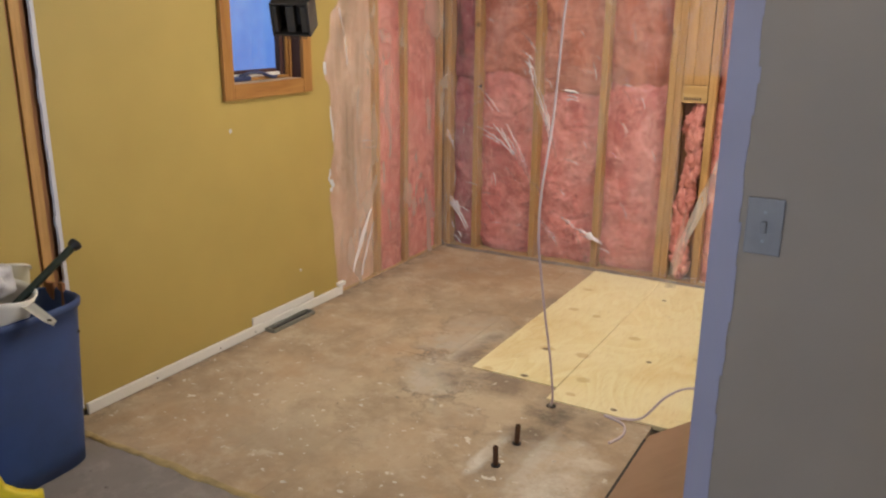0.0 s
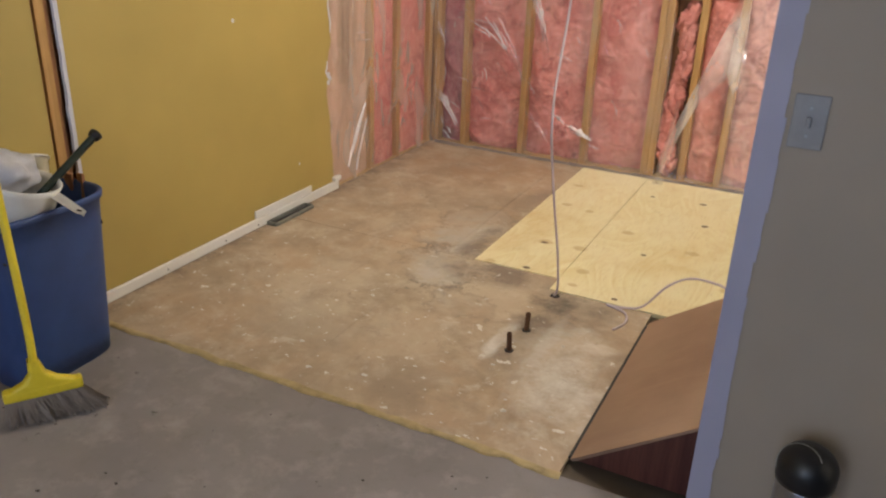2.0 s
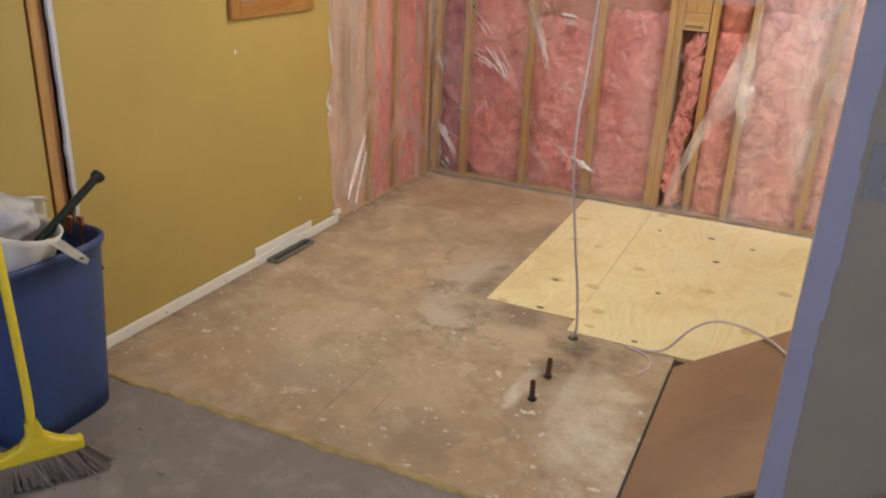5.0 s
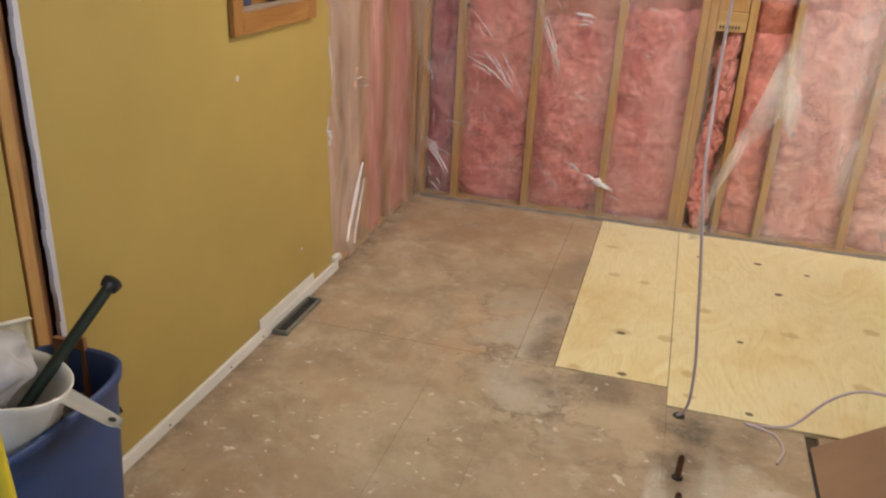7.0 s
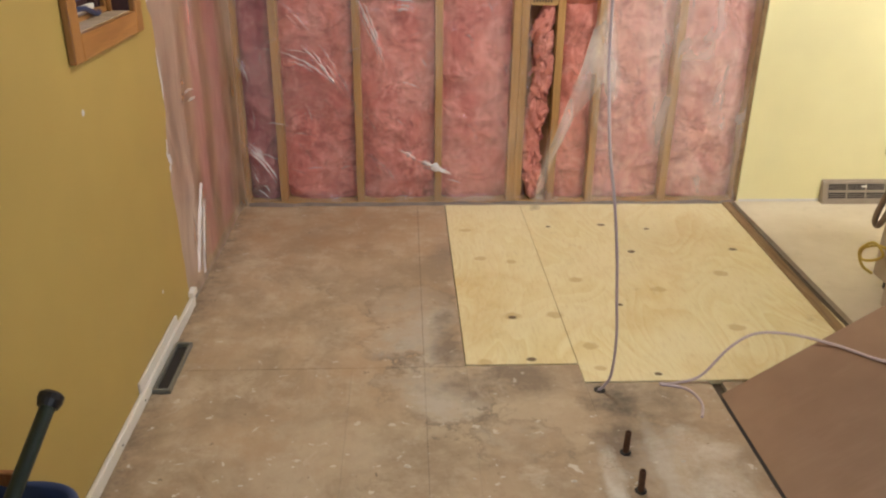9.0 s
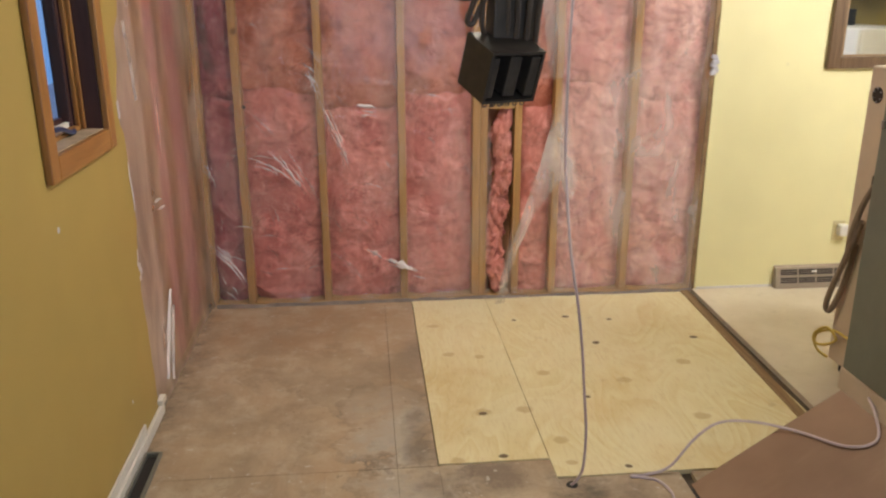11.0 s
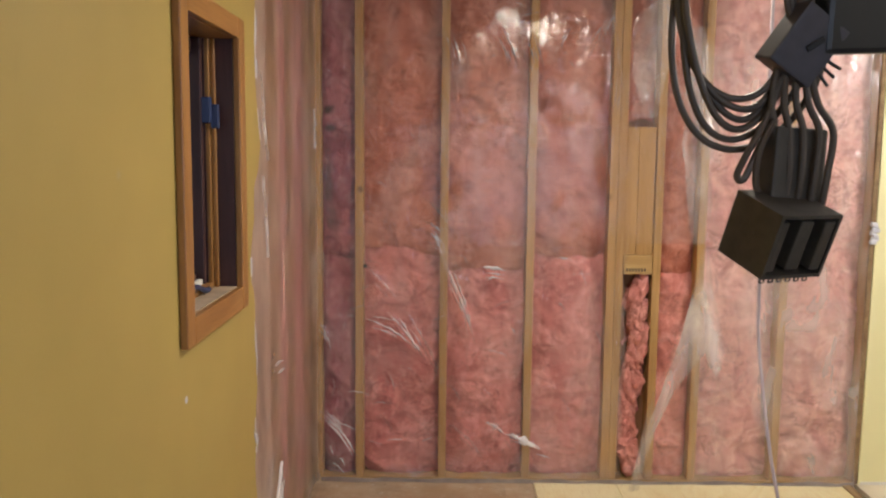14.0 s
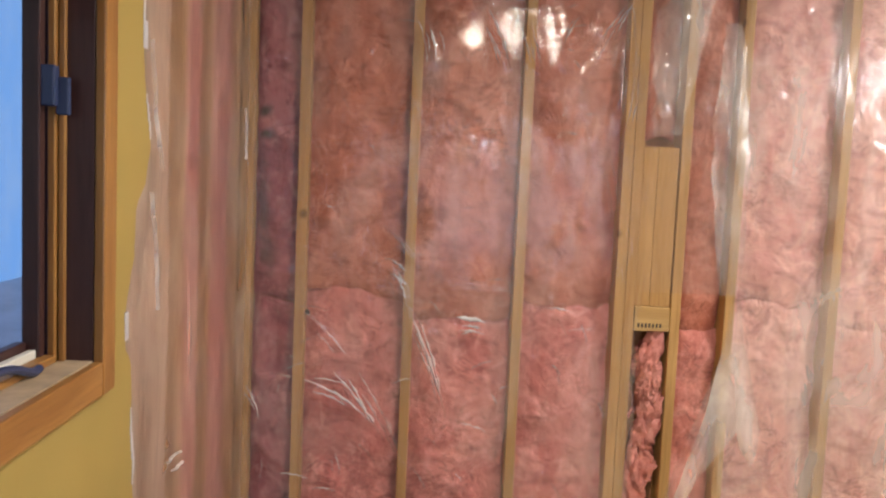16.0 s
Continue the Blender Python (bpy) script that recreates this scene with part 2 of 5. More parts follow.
def old_underlayment():
    k = Kit("stained_underlayment", 0.75, spec=0.25)
    grain = k.noise(1.5, 6, 0.65, k.coords(9, 1.2, 1), 0.8)
    c = k.mix(k.ramp(grain, (0.3, 0), (0.7, 1)), (0.53, 0.40, 0.27), (0.46, 0.325, 0.205))
    c = k.mix(k.ramp(k.noise(1.1, 5, 0.6), (0.42, 0.0), (0.62, 0.75)), c, (0.57, 0.47, 0.335))
    c = k.mix(k.ramp(k.noise(0.9, 4, 0.6, k.coords(1, 1, 1, (0, 0, 1.1))), (0.48, 0.0), (0.66, 0.6)), c, (0.49, 0.315, 0.18))
    # soft grey-brown wear
    c = k.mix(k.ramp(k.noise(2.7, 8, 0.72, None, 0.6), (0.46, 0.0), (0.62, 0.70)), c, (0.34, 0.255, 0.175))
    c = k.mix(k.ramp(k.noise(6.5, 7, 0.75, k.coords(1, 1, 1, (0, 0, 0.3))), (0.49, 0.0), (0.66, 0.6)), c, (0.63, 0.525, 0.39))
    c = k.mix(k.ramp(k.noise(15, 7, 0.78), (0.56, 0.0), (0.72, 0.55)), c, (0.33, 0.235, 0.155))
    c = k.mix(k.ramp(k.noise(40, 4, 0.7, k.coords(2.5, 0.6, 1)), (0.60, 0.0), (0.74, 0.45)), c, (0.30, 0.215, 0.14))
    wide = k.maths("SUBTRACT", k.noise(2.6, 4, 0.55), 0.5)
    fine = k.maths("SUBTRACT", k.noise(9, 7, 0.72), 0.5)
    wob = k.maths("ADD", k.maths("MULTIPLY", wide, 2.6), k.maths("MULTIPLY", fine, 1.9))
    patchy = k.ramp(k.noise(3.4, 6, 0.7), (0.40, 0.12), (0.58, 1.0))

    def blot(cx, cy, rx, ry, tone, strength, rim=0.0, soft=0.35):
        dx = k.maths("DIVIDE", k.maths("SUBTRACT", k.axis(0), cx), rx)
        dy = k.maths("DIVIDE", k.maths("SUBTRACT", k.axis(1), cy), ry)
        d = k.maths("SQRT", k.maths("ADD", k.maths("MULTIPLY", dx, dx), k.maths("MULTIPLY", dy, dy)))
        d = k.maths("MULTIPLY", k.maths("ADD", d, wob), 0.5)
        out = k.mix(k.maths("MULTIPLY", k.ramp(d, (0.5 - soft, strength), (0.5, 0.0)), patchy), c, tone)
        if rim:
            out = k.mix(k.maths("MULTIPLY", k.ramp(d, (0.36, 0.0), (0.47, rim * 0.8), (0.495, 0.0)), patchy), out, (0.23, 0.185, 0.14))
        return out

    c = blot(-2.05, 4.95, 0.75, 0.45, (0.42, 0.265, 0.15), 0.8)
    c = blot(-1.60, 3.42, 0.17, 0.30, (0.58, 0.53, 0.455), 0.9, 1.0, 0.3)
    c = blot(-1.36, 3.20, 0.17, 0.13, (0.47, 0.42, 0.345), 0.85, 1.0, 0.3)
    c = blot(-1.62, 3.95, 0.18, 0.30, (0.54, 0.49, 0.42), 0.8, 0.9, 0.3)
    c = blot(-1.52, 3.80, 0.07, 0.30, (0.22, 0.175, 0.135), 0.75)
    c = blot(-1.50, 4.45, 0.10, 0.40, (0.30, 0.235, 0.18), 0.6)
    c = blot(-1.38, 3.52, 0.34, 0.12, (0.24, 0.185, 0.14), 0.85)
    c = blot(-1.00, 3.42, 0.13, 0.32, (0.15, 0.125, 0.10), 1.0)
    c = blot(-0.84, 3.40, 0.16, 0.14, (0.24, 0.19, 0.145), 0.8)
    c = blot(-1.85, 2.72, 0.45, 0.22, (0.40, 0.32, 0.235), 0.6)
    c = blot(-1.02, 2.95, 0.12, 0.50, (0.26, 0.20, 0.15), 0.85)
    c = blot(-0.80, 2.84, 0.20, 0.42, (0.78, 0.73, 0.64), 1.0, 0.0, 0.45)
    c = blot(-1.09, 2.98, 0.035, 0.18, (0.76, 0.72, 0.65), 0.9, 0.0, 0.3)
    c = blot(-0.93, 2.9, 0.03, 0.5, (0.66, 0.60, 0.52), 0.7, 0.0, 0.3)
    c = blot(-1.20, 2.60, 0.30, 0.22, (0.34, 0.255, 0.18), 0.7)
    c = blot(-1.75, 4.35, 0.40, 0.30, (0.38, 0.29, 0.20), 0.6, 0.4)
    c = blot(-2.25, 2.62, 0.34, 0.24, (0.43, 0.275, 0.155), 0.7)
    c = blot(-1.45, 2.52, 0.75, 0.18, (0.37, 0.275, 0.185), 0.6)
    c = blot(-1.9, 3.1, 0.35, 0.4, (0.60, 0.50, 0.37), 0.5)
    # grime along the wall
    near_wall = k.maths("MULTIPLY", k.ramp(k.maths("ADD", k.axis(0), 2.535), (0.02, 1.0), (0.14, 0.0)), k.ramp(k.noise(6, 6, 0.75), (0.40, 0.0), (0.6, 0.8)))
    c = k.mix(near_wall, c, (0.17, 0.125, 0.09))
    # thin dark scuffs and cracks
    crack = k.maths("ABSOLUTE", k.maths("SUBTRACT", k.noise(1.7, 7, 0.62, k.coords(1, 1, 1, (0, 0, 2.0)), 0.5), 0.5))
    c = k.mix(k.maths("MULTIPLY", k.ramp(crack, (0.0, 0.32), (0.007, 0.0)), k.ramp(k.noise(2.2, 2), (0.50, 0.0), (0.6, 1.0))), c, (0.20, 0.15, 0.11))
    # plaster crumbs and paint flecks, mostly in front
    fleck = k.noise(17, 5, 0.62, k.coords(1, 1.4, 1, (0, 0, 0.8)), 0.4)
    front = k.ramp(k.maths("MULTIPLY", k.axis(1), 0.2), (0.60, 1.0), (0.76, 0.35))
    c = k.mix(k.maths("MULTIPLY", k.ramp(fleck, (0.64, 0.0), (0.67, 0.95)), front), c, (0.76, 0.71, 0.63))
    smear = k.noise(5.5, 6, 0.7, k.coords(1.2, 1, 1, (0, 0, 2.1)), 0.6)
    c = k.mix(k.maths("MULTIPLY", k.ramp(smear, (0.60, 0.0), (0.68, 0.6)), front), c, (0.66, 0.57, 0.46))
    grit = k.noise(30, 4, 0.6, k.coords(1, 1, 1, (0, 0, 1.4)))
    c = k.mix(k.ramp(grit, (0.69, 0.0), (0.72, 0.8)), c, (0.19, 0.14, 0.10))
    k.colour(k.calm(c, 0.95, 0.84))
    k.rough(k.ramp(k.noise(2.5, 4), (0.3, 0.55), (0.7, 0.85)))
    k.bump(k.noise(60, 5, 0.7), 0.3, 0.004)
    return k.m


def new_plywood():
    k = Kit("fresh_plywood", 0.5, spec=0.3)
    swirl = k.noise(1.15, 3, 0.45, k.coords(1.9, 0.9, 1), 1.1)
    lines = k.maths("FRACT", k.maths("MULTIPLY", swirl, 15.0))
    c = k.mix(k.ramp(lines, (0.0, 0.0), (0.55, 0.5), (0.88, 0.85), (1.0, 0.0)), (0.87, 0.79, 0.50), (0.79, 0.665, 0.35))
    c = k.mix(k.ramp(k.noise(2.2, 5, 0.6), (0.40, 0), (0.62, 0.75)), c, (0.87, 0.785, 0.51))
    c = k.mix(k.ramp(k.noise(3.3, 4, 0.6, k.coords(1, 0.7, 1, (0, 0, 0.5))), (0.52, 0), (0.68, 0.45)), c, (0.72, 0.53, 0.23))
    c = k.mix(k.ramp(k.noise(26, 5, 0.7, k.coords(4, 0.5, 1)), (0.50, 0), (0.72, 0.35)), c, (0.58, 0.40, 0.17))
    wob = k.maths("MULTIPLY", k.maths("SUBTRACT", k.noise(34, 3, 0.6), 0.5), 0.9)

    def knot(kx, ky, r, tone, strength):
        dx = k.maths("DIVIDE", k.maths("SUBTRACT", k.axis(0), kx), r * 1.25)
        dy = k.maths("DIVIDE", k.maths("SUBTRACT", k.axis(1), ky), r)
        d = k.maths("ADD", k.maths("SQRT", k.maths("ADD", k.maths("MULTIPLY", dx, dx), k.maths("MULTIPLY", dy, dy))), wob)
        return k.mix(k.ramp(k.maths("MULTIPLY", d, 0.5), (0.34, strength), (0.55, 0.0)), c, tone)

    for kx, ky, r in ((-1.094, 3.989, 0.030), (-1.400, 3.647, 0.022), (-1.003, 3.747, 0.026), (-1.002, 3.595, 0.018), (-1.388, 4.863, 0.024), (-1.341, 4.529, 0.024),
                      (-1.206, 4.490, 0.022), (-1.264, 3.983, 0.030), (-0.41, 3.87, 0.03), (-0.62, 4.20, 0.028), (-0.30, 4.35, 0.03), (-0.95, 4.30, 0.026)):
        c = knot(kx, ky, r, (0.56, 0.39, 0.16), 0.6)
    for kx, ky, r in ((-1.264, 3.972, 0.014), (-1.235, 3.661, 0.015), (-0.806, 3.554, 0.012), (-0.816, 4.067, 0.012), (-0.702, 4.921, 0.016), (-0.972, 4.901, 0.012),
                      (-0.633, 4.591, 0.016), (-0.488, 4.865, 0.012), (-0.148, 4.607, 0.017)):
        c = knot(kx, ky, r, (0.13, 0.08, 0.04), 0.95)
    c = k.mix(k.ramp(k.noise(8, 6, 0.75), (0.60, 0), (0.74, 0.4)), c, (0.45, 0.34, 0.19))
    k.colour(k.calm(c, 1.0, 0.88)).bump(k.noise(70, 4, 0.7, k.coords(5, 1, 1)), 0.15, 0.003)
    return k.m


def grey_floor():
    k = Kit("worn_grey_floor", 0.7, spec=0.3)
    c = k.mix(k.ramp(k.noise(1.6, 5), (0.3, 0), (0.7, 1)), (0.25, 0.222, 0.212), (0.18, 0.158, 0.150))
    c = k.mix(k.ramp(k.noise(7, 6, 0.7), (0.50, 0), (0.70, 0.6)), c, (0.33, 0.295, 0.275))
    c = k.mix(k.ramp(k.noise(16, 7, 0.78), (0.55, 0), (0.72, 0.5)), c, (0.15, 0.125, 0.10))
    c = k.mix(k.ramp(k.noise(22, 4, 0.6), (0.70, 0.0), (0.73, 0.8)), c, (0.07, 0.055, 0.045))
    k.colour(c).bump(k.noise(90, 4, 0.7), 0.2, 0.003)
    return k.m


def pale_floor():
    k = Kit("pale_vinyl_underlay", 0.55, spec=0.35)
    c = k.mix(k.ramp(k.noise(2.4, 5), (0.35, 0), (0.7, 1)), (0.68, 0.61, 0.48), (0.57, 0.49, 0.36))
    c = k.mix(k.ramp(k.noise(12, 5, 0.7), (0.55, 0), (0.8, 0.35)), c, (0.36, 0.29, 0.19))
    k.colour(c).bump(k.noise(80, 3), 0.15, 0.002)
    return k.m


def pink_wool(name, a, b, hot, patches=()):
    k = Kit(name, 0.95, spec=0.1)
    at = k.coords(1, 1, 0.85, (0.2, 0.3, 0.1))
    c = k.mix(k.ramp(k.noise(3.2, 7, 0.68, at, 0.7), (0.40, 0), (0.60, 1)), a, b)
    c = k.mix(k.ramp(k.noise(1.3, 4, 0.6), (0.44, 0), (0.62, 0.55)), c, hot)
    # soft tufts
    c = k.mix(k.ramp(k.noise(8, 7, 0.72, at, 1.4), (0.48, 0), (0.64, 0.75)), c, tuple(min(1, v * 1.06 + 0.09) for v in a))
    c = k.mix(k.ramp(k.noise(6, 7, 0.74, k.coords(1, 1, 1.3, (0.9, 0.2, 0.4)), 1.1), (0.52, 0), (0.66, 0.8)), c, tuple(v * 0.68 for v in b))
    # thin dark creases: the shade between the tufts put into the colour
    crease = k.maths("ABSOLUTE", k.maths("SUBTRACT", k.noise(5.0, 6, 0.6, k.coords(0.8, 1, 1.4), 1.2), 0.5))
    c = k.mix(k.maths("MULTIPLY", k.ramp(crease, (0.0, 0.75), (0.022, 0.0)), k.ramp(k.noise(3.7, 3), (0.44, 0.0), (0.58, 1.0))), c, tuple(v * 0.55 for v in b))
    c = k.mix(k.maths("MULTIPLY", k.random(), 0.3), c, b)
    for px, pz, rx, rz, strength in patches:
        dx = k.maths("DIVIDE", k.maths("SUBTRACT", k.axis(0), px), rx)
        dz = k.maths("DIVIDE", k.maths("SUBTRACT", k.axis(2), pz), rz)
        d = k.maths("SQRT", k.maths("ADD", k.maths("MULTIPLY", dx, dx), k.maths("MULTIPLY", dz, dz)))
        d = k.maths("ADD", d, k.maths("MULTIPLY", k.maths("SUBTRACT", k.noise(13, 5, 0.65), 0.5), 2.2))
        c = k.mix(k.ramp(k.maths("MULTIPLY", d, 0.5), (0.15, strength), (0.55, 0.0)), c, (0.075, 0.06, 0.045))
    # scattered dark tufts, and pits with their shade put into the colour
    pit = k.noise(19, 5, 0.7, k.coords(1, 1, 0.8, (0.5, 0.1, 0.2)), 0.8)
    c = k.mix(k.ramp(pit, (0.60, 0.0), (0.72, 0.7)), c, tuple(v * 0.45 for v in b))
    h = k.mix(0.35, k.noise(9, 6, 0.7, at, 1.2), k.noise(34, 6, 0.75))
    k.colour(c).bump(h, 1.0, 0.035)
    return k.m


def plastic_film(name, haze, tint, bump=0.28, gloss_rough=0.11, edge_on=4.5):
    """Thin clear poly sheet: mostly see-through, slightly milky, glossy on the folds."""
    m, t, b = material(name)
    t.nodes.remove(b)
    out = t.nodes["Material Output"]
    geo = t.nodes.new("ShaderNodeTexCoord").outputs["Object"]
    clear, milk, gloss = (t.nodes.new(n) for n in ("ShaderNodeBsdfTransparent", "ShaderNodeBsdfDiffuse", "ShaderNodeBsdfGlossy"))
    clear.inputs[0].default_value = (0.985, 0.975, 0.965, 1)
    milk.inputs[0].default_value = (*tint, 1)
    gloss.inputs["Roughness"].default_value = gloss_rough
    bmp = t.nodes.new("ShaderNodeBump")
    bmp.inputs["Strength"].default_value, bmp.inputs["Distance"].default_value = bump, 0.03
    ns = t.nodes.new("ShaderNodeTexNoise")
    ns.inputs["Scale"].default_value, ns.inputs["Detail"].default_value, ns.inputs["Distortion"].default_value = 5.5, 3, 1.6
    mp = t.nodes.new("ShaderNodeMapping")
    mp.inputs["Rotation"].default_value, mp.inputs["Scale"].default_value = (0.35, 0.35, 0), (1, 1, 0.45)
    t.links.new(geo, mp.inputs[0])
    t.links.new(mp.outputs[0], ns.inputs["Vector"])
    # sharp little ridges where the sheet is pulled
    rp = t.nodes.new("ShaderNodeMapping")
    rp.inputs["Rotation"].default_value, rp.inputs["Scale"].default_value = (0.0, 0.75, 0.2), (2.6, 2.6, 0.7)
    t.links.new(geo, rp.inputs[0])
    rn = t.nodes.new("ShaderNodeTexNoise")
    rn.inputs["Scale"].default_value, rn.inputs["Detail"].default_value, rn.inputs["Distortion"].default_value = 3.4, 5, 2.2
    t.links.new(rp.outputs[0], rn.inputs["Vector"])
    off = t.nodes.new("ShaderNodeMath")
    off.operation = "SUBTRACT"
    off.inputs[1].default_value = 0.5
    t.links.new(rn.outputs["Fac"], off.inputs[0])
    ridge = t.nodes.new("ShaderNodeMath")
    ridge.operation = "ABSOLUTE"
    t.links.new(off.outputs[0], ridge.inputs[0])
    both = t.nodes.new("ShaderNodeMath")
    both.operation = "MULTIPLY_ADD"
    both.inputs[1].default_value = -1.6
    t.links.new(ridge.outputs[0], both.inputs[0])
    t.links.new(ns.outputs["Fac"], both.inputs[2])
    t.links.new(both.outputs[0], bmp.inputs["Height"])
    t.links.new(bmp.outputs[0], gloss.inputs["Normal"])
    hz = t.nodes.new("ShaderNodeTexNoise")
    hz.inputs["Scale"].default_value, hz.inputs["Detail"].default_value, hz.inputs["Distortion"].default_value = 3.6, 7, 0.8
    hp = t.nodes.new("ShaderNodeMapping")
    hp.inputs["Scale"].default_value = (1.5, 1.5, 0.6)
    t.links.new(geo, hp.inputs[0])
    t.links.new(hp.outputs[0], hz.inputs["Vector"])
    rm = t.nodes.new("ShaderNodeMapRange")
    rm.inputs[1].default_value, rm.inputs[2].default_value = 0.42, 0.68
    rm.inputs[3].default_value, rm.inputs[4].default_value = haze * 0.45, haze * 2.0
    t.links.new(hz.outputs["Fac"], rm.inputs[0])
    a, c = t.nodes.new("ShaderNodeMixShader"), t.nodes.new("ShaderNodeMixShader")
    t.links.new(rm.outputs[0], a.inputs[0])
    t.links.new(clear.outputs[0], a.inputs[1])
    t.links.new(milk.outputs[0], a.inputs[2])
    fr = t.nodes.new("ShaderNodeLayerWeight")
    fr.inputs[0].default_value = 0.5
    t.links.new(bmp.outputs[0], fr.inputs["Normal"])
    steep = t.nodes.new("ShaderNodeMath")
    steep.operation = "POWER"
    steep.inputs[1].default_value = edge_on
    t.links.new(fr.outputs["Facing"], steep.inputs[0])
    ga = t.nodes.new("ShaderNodeMath")
    ga.operation = "MULTIPLY_ADD"
    ga.inputs[1].default_value, ga.inputs[2].default_value = 0.85, 0.036
    t.links.new(steep.outputs[0], ga.inputs[0])
    t.links.new(ga.outputs[0], c.inputs[0])
    t.links.new(a.outputs[0], c.inputs[1])
    t.links.new(gloss.outputs[0], c.inputs[2])
    t.links.new(c.outputs[0], out.inputs[0])
    return m


def plain(name, colour, rough=0.5, metal=0.0, grain=30, vary=0.12, bump=0.08):
    k = Kit(name, rough, metal)
    k.colour(k.mix(k.ramp(k.noise(grain, 4), (0.35, 0), (0.7, 1)), colour, tuple(c * (1 - vary) for c in colour)))
    k.bump(k.noise(grain * 4, 3), bump, 0.002)
    return k.m


UNDERLAY, PLYWOOD, GREYFLOOR, PALEFLOOR = old_underlayment(), new_plywood(), grey_floor(), pale_floor()
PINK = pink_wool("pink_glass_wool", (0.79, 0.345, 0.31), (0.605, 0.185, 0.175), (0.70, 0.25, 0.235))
# upper batts: own orange tone plus warm lamp tint put into the colour
PINK_WARM_LIT = pink_wool("warm_lit_orange_glass_wool", (0.66, 0.28, 0.205), (0.48, 0.153, 0.10), (0.56, 0.19, 0.115))
# corner bay: weaker light put into the wool colour, plus dark stains
PINK_DIM_CORNER = pink_wool("dim_corner_magenta_glass_wool", (0.54, 0.215, 0.23), (0.35, 0.105, 0.125), (0.46, 0.15, 0.17), ((-2.47, 1.78, 0.035, 0.03, 0.9), (-2.465, 1.70, 0.04, 0.025, 0.9), (-2.47, 1.42, 0.03, 0.22, 0.6), (-2.45, 1.25, 0.05, 0.10, 0.5), (-2.46, 0.06, 0.09, 0.04, 0.6)))
# right bays: lamplight and film veil put into a paler wool colour
PINK_VEILED = pink_wool("veiled_pale_glass_wool", (0.89, 0.54, 0.48), (0.72, 0.335, 0.305), (0.80, 0.41, 0.375))
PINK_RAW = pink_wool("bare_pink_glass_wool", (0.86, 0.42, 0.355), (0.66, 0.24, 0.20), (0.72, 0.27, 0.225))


def stained_wool():
    """Glass wool with brown water stains running down it."""
    k = Kit("water_stained_glass_wool", 0.95, spec=0.1)
    c = k.mix(k.ramp(k.noise(2.6, 6, 0.65, k.coords(1, 1.6, 0.5)), (0.38, 0), (0.62, 1)), (0.72, 0.50, 0.39), (0.60, 0.39, 0.29))
    run = k.noise(2.3, 6, 0.62, k.coords(1, 2.6, 0.42, (0.15, 0, 0)), 0.5)
    band = k.ramp(k.maths("ABSOLUTE", k.maths("SUBTRACT", k.axis(1), 4.27)), (0.02, 1.0), (0.20, 0.25))
    high = k.ramp(k.maths("MULTIPLY", k.axis(2), 0.4), (0.08, 0.15), (0.28, 1.0))
    c = k.mix(k.maths("MULTIPLY", k.maths("MULTIPLY", k.ramp(run, (0.36, 0.0), (0.60, 1.0)), band), high), c, (0.27, 0.19, 0.125))
    c = k.mix(k.ramp(k.noise(9, 6, 0.7), (0.52, 0), (0.68, 0.5)), c, (0.78, 0.60, 0.48))
    k.colour(c).bump(k.noise(14, 6, 0.7), 0.8, 0.03)
    return k.m


PINK_STAINED = stained_wool()
FILM = plastic_film("clear_poly_film", 0.085, (0.92, 0.84, 0.80), 0.11, 0.09)
# milky white film that paints the glints along folds and wrinkles
FOLD_GLINT = plastic_film("fold_glint_film", 0.36, (0.97, 0.94, 0.97), 0.22, 0.16)
FILM_MILKY = plastic_film("milky_poly_film", 0.16, (0.96, 0.90, 0.86), 0.12, 0.2)
FILM_SIDE = plastic_film("dusty_poly_film", 0.13, (0.92, 0.80, 0.69), 0.03, 0.32, 3.0)
FILM_FOLD = plastic_film("folded_poly_film", 0.23, (0.92, 0.87, 0.82), 0.09, 0.16)
FILM_BUNCH = plastic_film("bunched_poly_film", 0.19, (0.94, 0.90, 0.86), 0.14, 0.25)
# stronger white for the daylight reflections painted on the puckers
GLINT = plastic_film("pucker_glint_film", 0.45, (0.98, 0.96, 1.0), 0.10, 0.12)
FILM_THIN = plastic_film("thin_torn_poly_film", 0.15, (0.94, 0.90, 0.86), 0.14, 0.12)
BLUE = plain("blue_bin_plastic", (0.028, 0.06, 0.18), 0.5, 0, 6, 0.25)
BROOM_YELLOW = plain("yellow_broom_plastic", (0.72, 0.56, 0.03), 0.4)
BRISTLE = plain("grey_bristles", (0.24, 0.20, 0.17), 0.8)
GREEN = plain("dark_green_handle", (0.010, 0.022, 0.017), 0.45)
BLACK = plain("black_plastic", (0.012, 0.012, 0.013), 0.4)
PORCELAIN = plain("white_plastic", (0.72, 0.70, 0.66), 0.35, 0, 8, 0.1)
STEEL = plain("brushed_steel", (0.42, 0.44, 0.48), 0.28, 1.0, 60, 0.2)
DARKSTEEL = plain("dark_fridge_steel", (0.24, 0.27, 0.34), 0.3, 0.85, 14, 0.3)
GALV = plain("dull_box_steel", (0.075, 0.064, 0.052), 0.55, 0.3, 40, 0.3)
GREYBOX = plain("violet_grey_box_plastic", (0.062, 0.055, 0.066), 0.5, 0, 40, 0.25)
COPPER = plain("rusty_pipe", (0.13, 0.06, 0.03), 0.65, 0.4, 60, 0.4)
CABLE_BROWN = plain("brown_cable_sheath", (0.085, 0.062, 0.045), 0.5)
CABLE_LILAC = plain("pale_lilac_cable_sheath", (0.56, 0.47, 0.50), 0.45)
